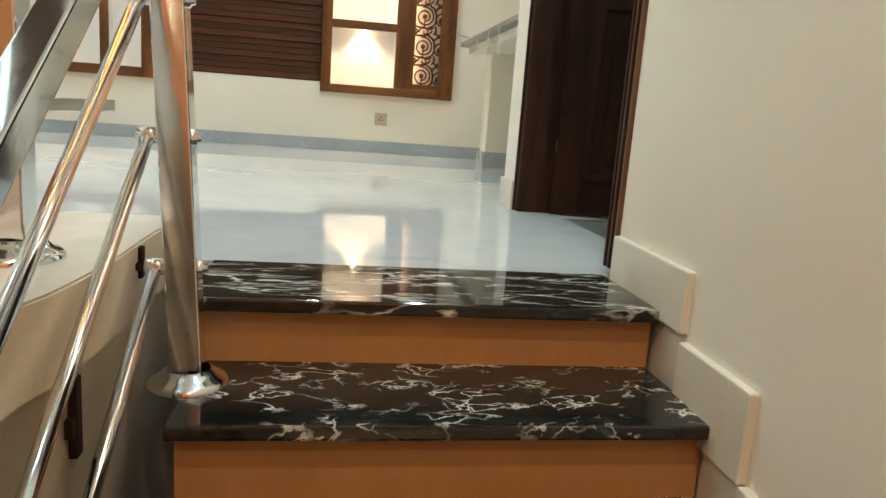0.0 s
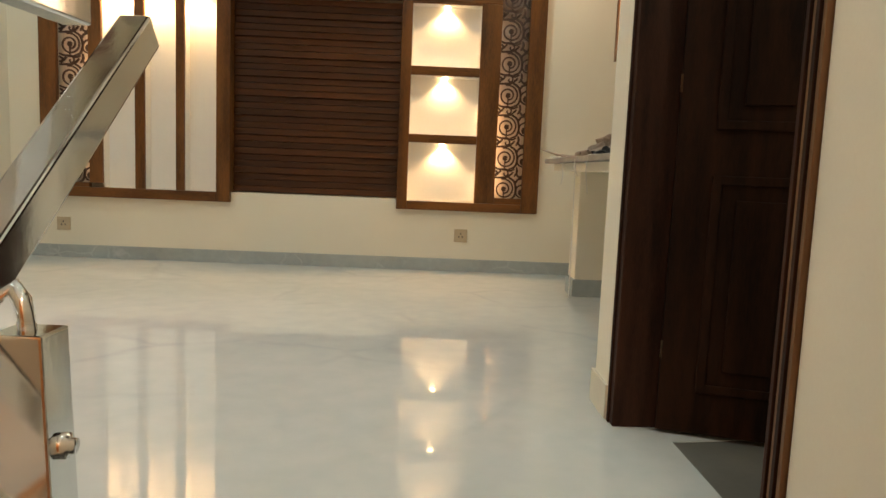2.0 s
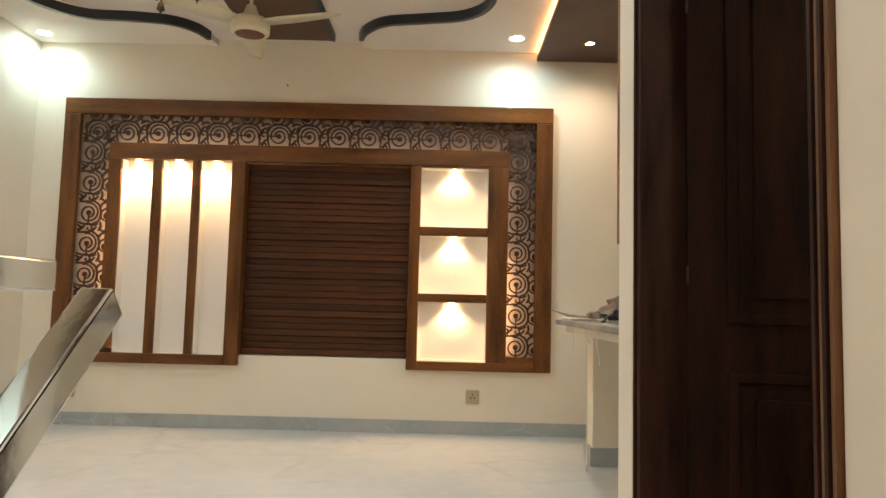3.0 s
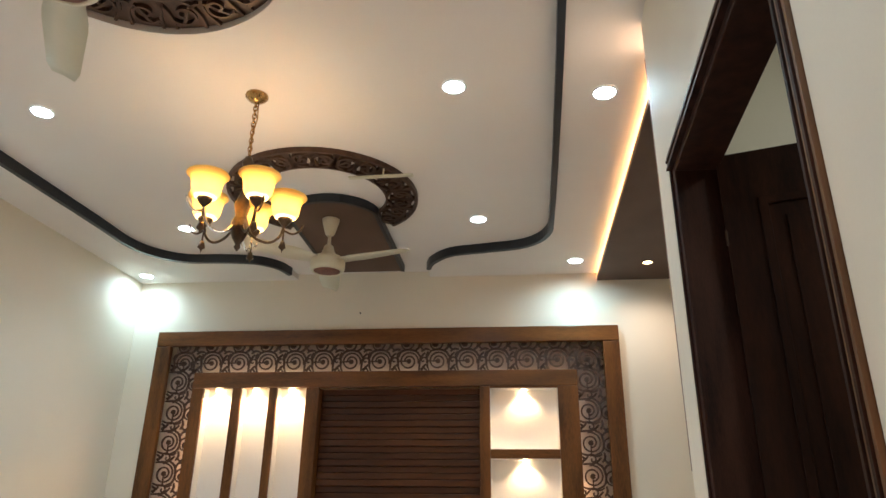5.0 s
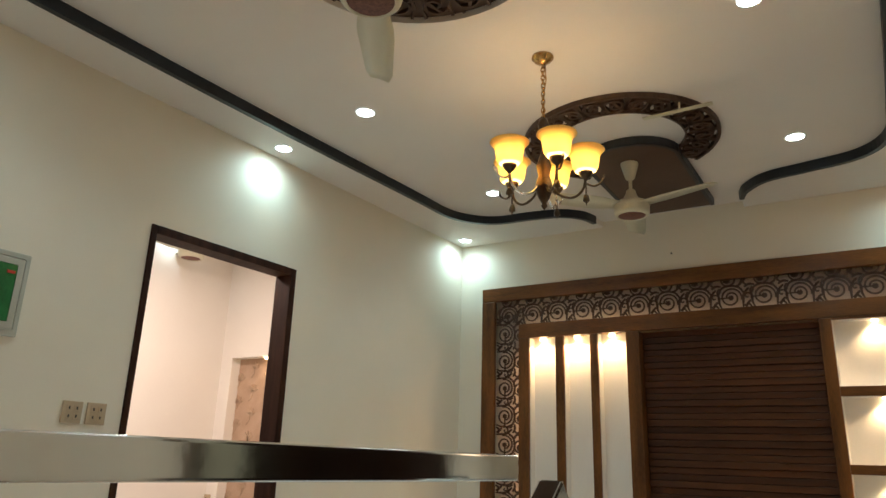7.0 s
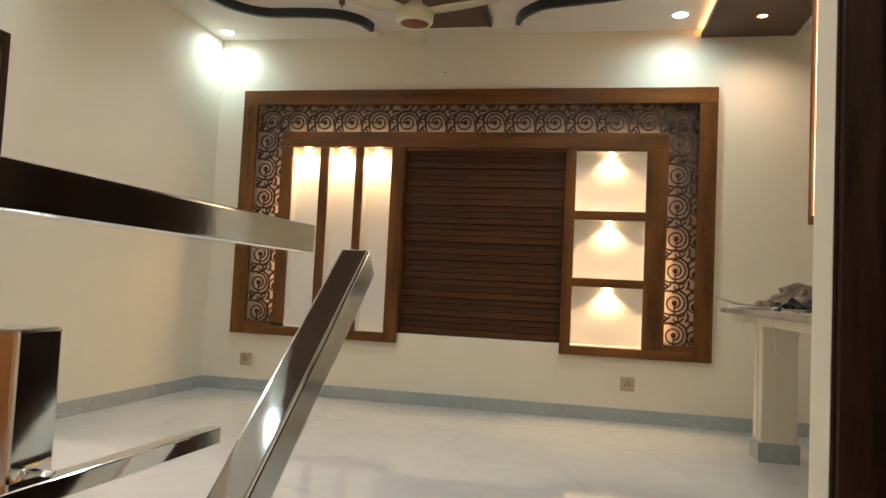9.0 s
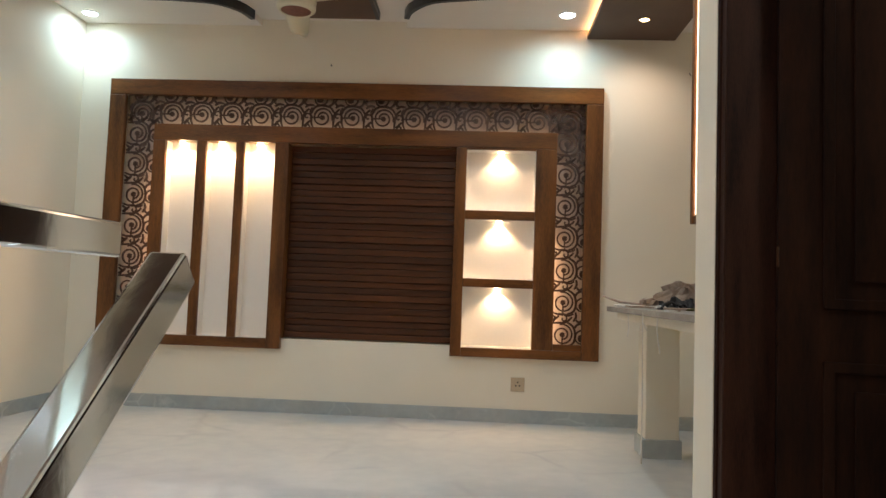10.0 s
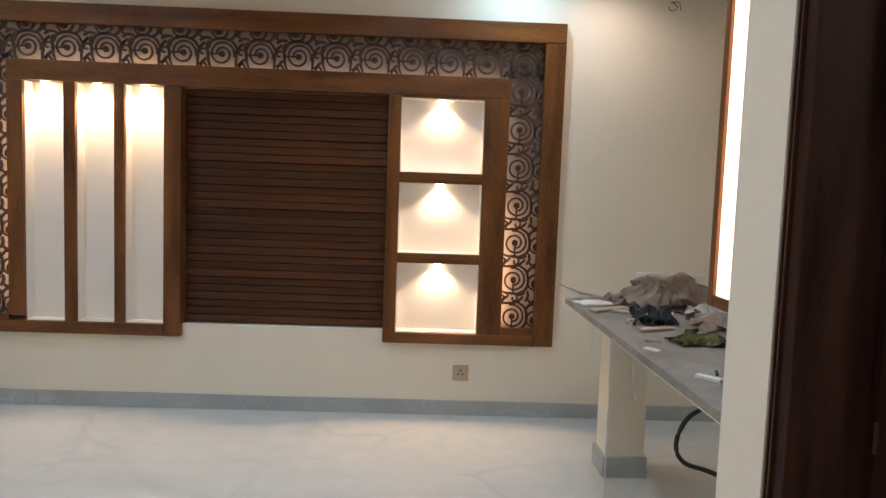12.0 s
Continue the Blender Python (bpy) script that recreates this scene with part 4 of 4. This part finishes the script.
AR, SZ = 0.225, -0.66
for k in range(5):
    a = radians(23 + 72 * k)
    ca, sa = math.cos(a), math.sin(a)
    arm = [(0.03, -0.8), (0.08, -0.86), (0.15, -0.88), (0.205, -0.84), (AR, -0.765), (AR, -0.72)]
    bm = bmesh.new()
    add_tube(bm, [(r * ca, r * sa, z) for r, z in [(p.x, p.y) for p in spline(arm, 5)]], 0.0075, 8)
    side = [(AR + 0.0, -0.8), (AR + 0.045, -0.815), (AR + 0.085, -0.79), (AR + 0.1, -0.755)]
    add_tube(bm, [(r * ca, r * sa, z) for r, z in [(p.x, p.y) for p in spline(side, 4)]], 0.006, 6)
    finish(bm, "arm", STEEL if k % 2 else DARKMETAL, ch, smooth=True)
    lathe("cup", [(0.0, -0.79), (0.012, -0.775), (0.03, -0.755), (0.042, -0.735), (0.03, -0.73)], (AR * ca, AR * sa, 0), DARKMETAL, ch, sides=16)
    lathe("finial", [(0.004, -0.86), (0.012, -0.865), (0.02, -0.9), (0.006, -0.91), (0.0, -0.93)], (AR * ca, AR * sa, 0), DARKMETAL, ch, sides=12)
    tube("finial_stem", [(AR * ca, AR * sa, -0.86), (AR * ca, AR * sa, -0.79)], 0.005, DARKMETAL, ch, sides=8)
    sh = lathe("shade", [(0.03, -0.735), (0.055, -0.728), (0.07, -0.705), (0.075, -0.675), (0.079, -0.645), (0.09, -0.618), (0.108, -0.603), (0.106, -0.6), (0.087, -0.615), (0.075, -0.645), (0.071, -0.675), (0.065, -0.705), (0.05, -0.722)], (AR * ca, AR * sa, 0), SHADE, ch)
    lathe("bulb", [(0.0, -0.72), (0.024, -0.715), (0.036, -0.685), (0.03, -0.65), (0.0, -0.635)], (AR * ca, AR * sa, 0), BULB, ch, sides=14)

# ---- balustrades ----
rb = thing("stair_railing", (-0.31, 0.695, -RISE), "polished steel stair railing with a square handrail on a post", "railing")
RB = rb.location
R = dict(parent=rb, base=RB)


def flat_bar(name, p, q, wide, tall, m, **kw):
    """A rectangular tube from p to q with eased edges."""
    bm = bmesh.new()
    a, b = Vector(p), Vector(q)
    d = (b - a)
    n = d.length
    add_box(bm, (-wide / 2, 0, -tall / 2), (wide / 2, n, tall / 2), min(wide, tall) * 0.1, 3)
    d.normalize()
    s = d.cross(Vector((0, 0, 1))).normalized()
    u = s.cross(d)
    mtx = Matrix((s, d, u)).transposed().to_4x4()
    mtx.translation = a
    bmesh.ops.transform(bm, matrix=mtx, verts=bm.verts)
    return finish(bm, name, m, **kw)


LEAN_X, LEAN_Y = -0.058, 0.04  # the newel post leans a little
TIP = Vector((-0.41, 1.085, 1.08))
ALONG = Vector((0.046, 1.0, 0.855))  # run of the handrail and its rods


def newel(z):
    """Centre of the leaning post at a height."""
    return Vector((-0.338 + LEAN_X * z, 0.676 + LEAN_Y * z, z))


def on_rail(y):
    return TIP + ALONG * (y - TIP.y)


def leaning_post(z0, z1, half=0.029):
    bm = bmesh.new()
    add_box(bm, (-half, -half, z0), (half, half, z1), 0.003)
    for v in bm.verts:
        v.co += newel(v.co.z) - Vector((0, 0, v.co.z))
    return finish(bm, "post", STEEL, **R)


flat_bar("handrail", on_rail(-1.0), TIP, 0.05, 0.054, STEEL, **R)
leaning_post(-RISE, 0.69)
lathe("base_cover", [(0.075, 0.0), (0.075, 0.006), (0.068, 0.014), (0.056, 0.018), (0.05, 0.026), (0.043, 0.03), (0.04, 0.032)], newel(-RISE), STEEL, **R)
p = newel(0.68)
tube("saddle", [p, p + Vector((-0.012, 0.01, 0.04)), on_rail(p.y + 0.03) + Vector((0, 0, -0.03))], 0.01, STEEL, **R)
for z in (0.562, 0.322, 0.08):
    p = newel(z)
    q = p + Vector((-0.05, 0.004, 0))
    tube("rod", [q - ALONG * 1.55, q + ALONG * 0.008], 0.0125, STEEL, **R)
    tube("bracket", [q - Vector((0.016, 0, 0)), p - Vector((0.028, 0, 0))], 0.016, STEEL, **R)
    bolt = lathe("bolt", [(0.015, 0.0), (0.015, 0.008), (0.009, 0.01), (0.009, 0.016), (0.0, 0.016)], (0, 0, 0), STEEL, sides=10)
    bolt.parent = rb
    bolt.matrix_basis = Matrix.Translation(p + Vector((0.028, 0, 0)) - RB) @ Matrix.Rotation(radians(90), 4, "Y")
low = on_rail(-0.9)
box("post", (low.x - 0.029, low.y - 0.029, -DROPS[7] + 0.168), (low.x + 0.029, low.y + 0.029, low.z), STEEL, 0.004, **R)

gb = thing("gallery_railing", (-0.59, 0.58, KERB + 0.004), "polished steel gallery railing with a flat handrail and free bar ends", "railing")
GB = gb.location
G = dict(parent=gb, base=GB)


def gx(y, x0=-0.534):
    return x0 + 0.082 * (y - 1.14)


flat_bar("handrail", (gx(-1.6), -1.6, 1.127), (gx(1.14), 1.14, 1.117), 0.05, 0.05, STEEL, **G)
for y in (0.58, -0.9):
    x = gx(y, -0.548)
    box("post", (x - 0.03, y - 0.03, KERB + 0.004), (x + 0.03, y + 0.03, 0.985), STEEL, 0.004, **G)
    lathe("base_cover", [(0.08, 0.0), (0.08, 0.008), (0.072, 0.016), (0.06, 0.02), (0.052, 0.03), (0.047, 0.034), (0.044, 0.036)], (x, y, KERB + 0.004), STEEL, **G)
    if y < 0:
        tube("saddle", [(x, y, 0.97), (x, y, 1.03), (gx(y), y, 1.11)], 0.011, STEEL, **G)
for z in (0.835, 0.6, 0.365):
    flat_bar("bar", (gx(-1.5, -0.491), -1.5, z), (gx(0.84, -0.491), 0.84, z), 0.022, 0.022, STEEL, **G)
    for y in (0.58, -0.9):
        tube("bracket", [(gx(y, -0.52), y, z), (gx(y, -0.495), y, z)], 0.014, STEEL, **G)

# ---- kitchen counter and its clutter ----
cb = thing("kitchen_counter", (1.25, 4.98, 0), "unfinished grey stone counter slab on a cream pier", "counter")
CB = cb.location
C = dict(parent=cb, base=CB)
box("top", (0.94, 2.87, 0.965), (1.75, 5.32, 1.0), COUNTER, 0.004, **C)
box("underlay", (1.01, 2.95, 0.91), (1.73, 5.28, 0.965), PAINT, 0.002, **C)
box("pier", (1.15, 4.98, 0), (1.375, 5.2, 0.91), PAINT, 0.006, **C)
box("pier_skirting", (1.133, 4.965, 0), (1.392, 5.215, 0.125), SKIRT, 0.003, **C)
box("pier", (1.3, 2.95, 0), (1.5, 3.2, 0.91), PAINT, 0.006, **C)
rng = random.Random(4)


def crumpled(name, at, size, m, seed, label, category, thick=0.006, n=9, lift=0.3):
    """A crumpled sheet lying on the counter."""
    r = random.Random(seed)
    t = thing(name, at, label, category)
    bm = bmesh.new()
    grid = []
    for i in range(n):
        row = []
        for j in range(n):
            u, v = i / (n - 1) - 0.5, j / (n - 1) - 0.5
            z = max(0.0, noise.noise(Vector((u * 3.1 + seed, v * 3.3, seed * 1.7))) * lift + lift * 0.55 * (1 - 3 * (u * u + v * v)))
            row.append(bm.verts.new((u * size[0] * (1 + 0.2 * r.uniform(-1, 1)), v * size[1] * (1 + 0.2 * r.uniform(-1, 1)), thick + z * size[2])))
        grid.append(row)
    for i in range(n - 1):
        for j in range(n - 1):
            bm.faces.new((grid[i][j], grid[i + 1][j], grid[i + 1][j + 1], grid[i][j + 1]))
    bmesh.ops.solidify(bm, geom=bm.faces[:], thickness=thick)
    finish(bm, category.replace(" ", "_") + "_sheet", m, t)
    return t


TZ = 1.0
crumpled("paper_sheet", (1.16, 5.22, TZ), (0.34, 0.25, 0.06), PAPER, 3, "crumpled white paper sheet on the counter", "paper", 0.003)
crumpled("paper_sheet", (1.36, 4.95, TZ), (0.4, 0.3, 0.08), PAPER, 8, "crumpled grey paper on the counter", "paper", 0.003)
crumpled("cardboard_scrap", (1.5, 5.02, TZ), (0.5, 0.4, 0.5), DUST, 5, "heap of torn brown cardboard on the counter", "cardboard", 0.005, 17, 0.34)
crumpled("cardboard_scrap", (1.3, 5.06, TZ), (0.3, 0.22, 0.34), DUST, 21, "torn pale brown cardboard flap on the counter", "cardboard", 0.004, 15, 0.34)
crumpled("paper_sheet", (1.62, 4.72, TZ), (0.26, 0.3, 0.3), PAPER, 25, "crumpled grey packing paper on the counter", "paper", 0.003, 15)
crumpled("dark_cloth", (1.24, 4.55, TZ), (0.2, 0.26, 0.2), BLACKPLASTIC, 7, "crumpled dark cloth on the counter", "cloth", 0.005, 15, 0.45)
crumpled("olive_rag", (1.28, 4.05, TZ), (0.26, 0.2, 0.1), GREENRAG, 9, "olive green rag lying on the counter", "rag", 0.004, 13, 0.5)
crumpled("cardboard_scrap", (1.55, 4.45, TZ), (0.3, 0.3, 0.2), DUST, 12, "torn brown cardboard on the counter", "cardboard", 0.005)
sx = thing("wood_stick", (1.05, 5.27, TZ), "thin wooden stick jutting over the counter corner", "stick")
tube("stick", [(0.16, -0.12, 0.02), (-0.02, 0.02, 0.035), (-0.14, 0.1, 0.075)], [0.008, 0.01, 0.005], DUST, sx, sides=6)
wb = thing("white_board_scrap", (1.58, 5.3, TZ), "white board offcut leaning behind the scraps", "board")
box("board", (-0.2, -0.01, 0.0), (0.2, 0.01, 0.17), WHITEPLASTIC, 0.002, wb)
for i in range(16):
    t = thing("offcut", (rng.uniform(1.0, 1.5), rng.uniform(3.3, 5.25), TZ), "small pale offcut lying on the counter", "offcut", "offcuts on the counter")
    t.rotation_euler = (0, 0, rng.uniform(0, 3.1))
    l, ww = rng.uniform(0.04, 0.13), rng.uniform(0.008, 0.03)
    box("piece", (-l / 2, -ww / 2, 0), (l / 2, ww / 2, rng.uniform(0.006, 0.018)), rng.choice([PAPER, DUST, BLACKPLASTIC, WHITEPLASTIC]), 0.002, t)
for i, (x, y, l, ww, a, m) in enumerate(((1.13, 5.06, 0.36, 0.12, 0.25, PAPER), (1.1, 4.86, 0.3, 0.05, 0.6, DUST), (1.2, 4.74, 0.24, 0.045, -0.5, DUST), (1.3, 4.62, 0.3, 0.03, 0.9, PAPER), (1.17, 4.3, 0.2, 0.03, 0.4, DUST))):
    t = thing("board_offcut", (x, y, TZ), "flat pale board offcut lying on the counter", "board", "board offcuts")
    t.rotation_euler = (radians(2 + i), 0, a)
    box("board", (-l / 2, -ww / 2, 0.004), (l / 2, ww / 2, 0.016), m, 0.002, t)
for i in range(12):
    t = thing("dark_scrap", (rng.uniform(1.06, 1.34), rng.uniform(4.4, 4.8), TZ), "small dark curled scrap on the counter", "scrap", "dark scraps")
    t.rotation_euler = (0, 0, rng.uniform(0, 6))
    h = rng.uniform(0.01, 0.045)
    tube("curl", [(p.x, p.y, p.z) for p in spline([(-0.05, 0, 0.006), (-0.02, 0.015, h), (0.02, -0.01, h * 0.8), (0.055, 0.01, 0.006)], 4)], rng.uniform(0.005, 0.011), BLACKPLASTIC if i % 3 else PAPER, t, sides=6)
hs = thing("black_hose", (1.4, 4.2, 0.0), "black rubber hose looping down from the counter", "hose")
tube("hose", [(p.x, p.y, p.z) for p in spline([(1.62, 4.36, 0.95), (1.56, 4.33, 0.74), (1.465, 4.3, 0.662), (1.345, 4.3, 0.577), (1.297, 4.3, 0.453), (1.34, 4.3, 0.362), (1.474, 4.3, 0.316), (1.62, 4.28, 0.25), (1.78, 4.25, 0.08)], 6)], 0.0115, BLACKPLASTIC, hs, hs.location)
for i, (x, y, l) in enumerate(((0.965, 4.6, 0.16), (1.02, 4.45, 0.9), (0.965, 3.9, 0.2), (0.96, 4.2, 0.1))):
    t = thing("hanging_wire", (x, y, 0.98), "thin pale wire hanging over the counter edge", "wire", "hanging wires")
    tube("wire", [(p.x, p.y, p.z) for p in spline([(0.06, 0, 0.014), (-0.012, 0.0, 0.012), (-0.022, 0.004, -0.05), (-0.016, 0.01, -l * 0.6), (-0.026 + 0.01 * i, 0.0, -l)], 5)], 0.0035, PAPER, t, sides=6)

# ---- the side walls lean off square ----
LEANING = {"wall_stair", "wall_west", "baseboard_stair", "door_1", "door_2", "wall_bedroom"}
for ob in list(scene.collection.objects):
    top = ob.parent or ob
    while top.parent:
        top = top.parent
    along = ob.name.split(".")[0] == "baseboard" and ob.dimensions.y > 0.5
    if ob.type != "MESH" or not (top.name in LEANING or along) or ob.data.users > 1 or ob.parent not in (None, top):
        continue
    base_y = top.location.y if ob.parent else 0.0
    for v in ob.data.vertices:
        v.co.x += SKEW * (v.co.y + base_y - HINGE_Y)
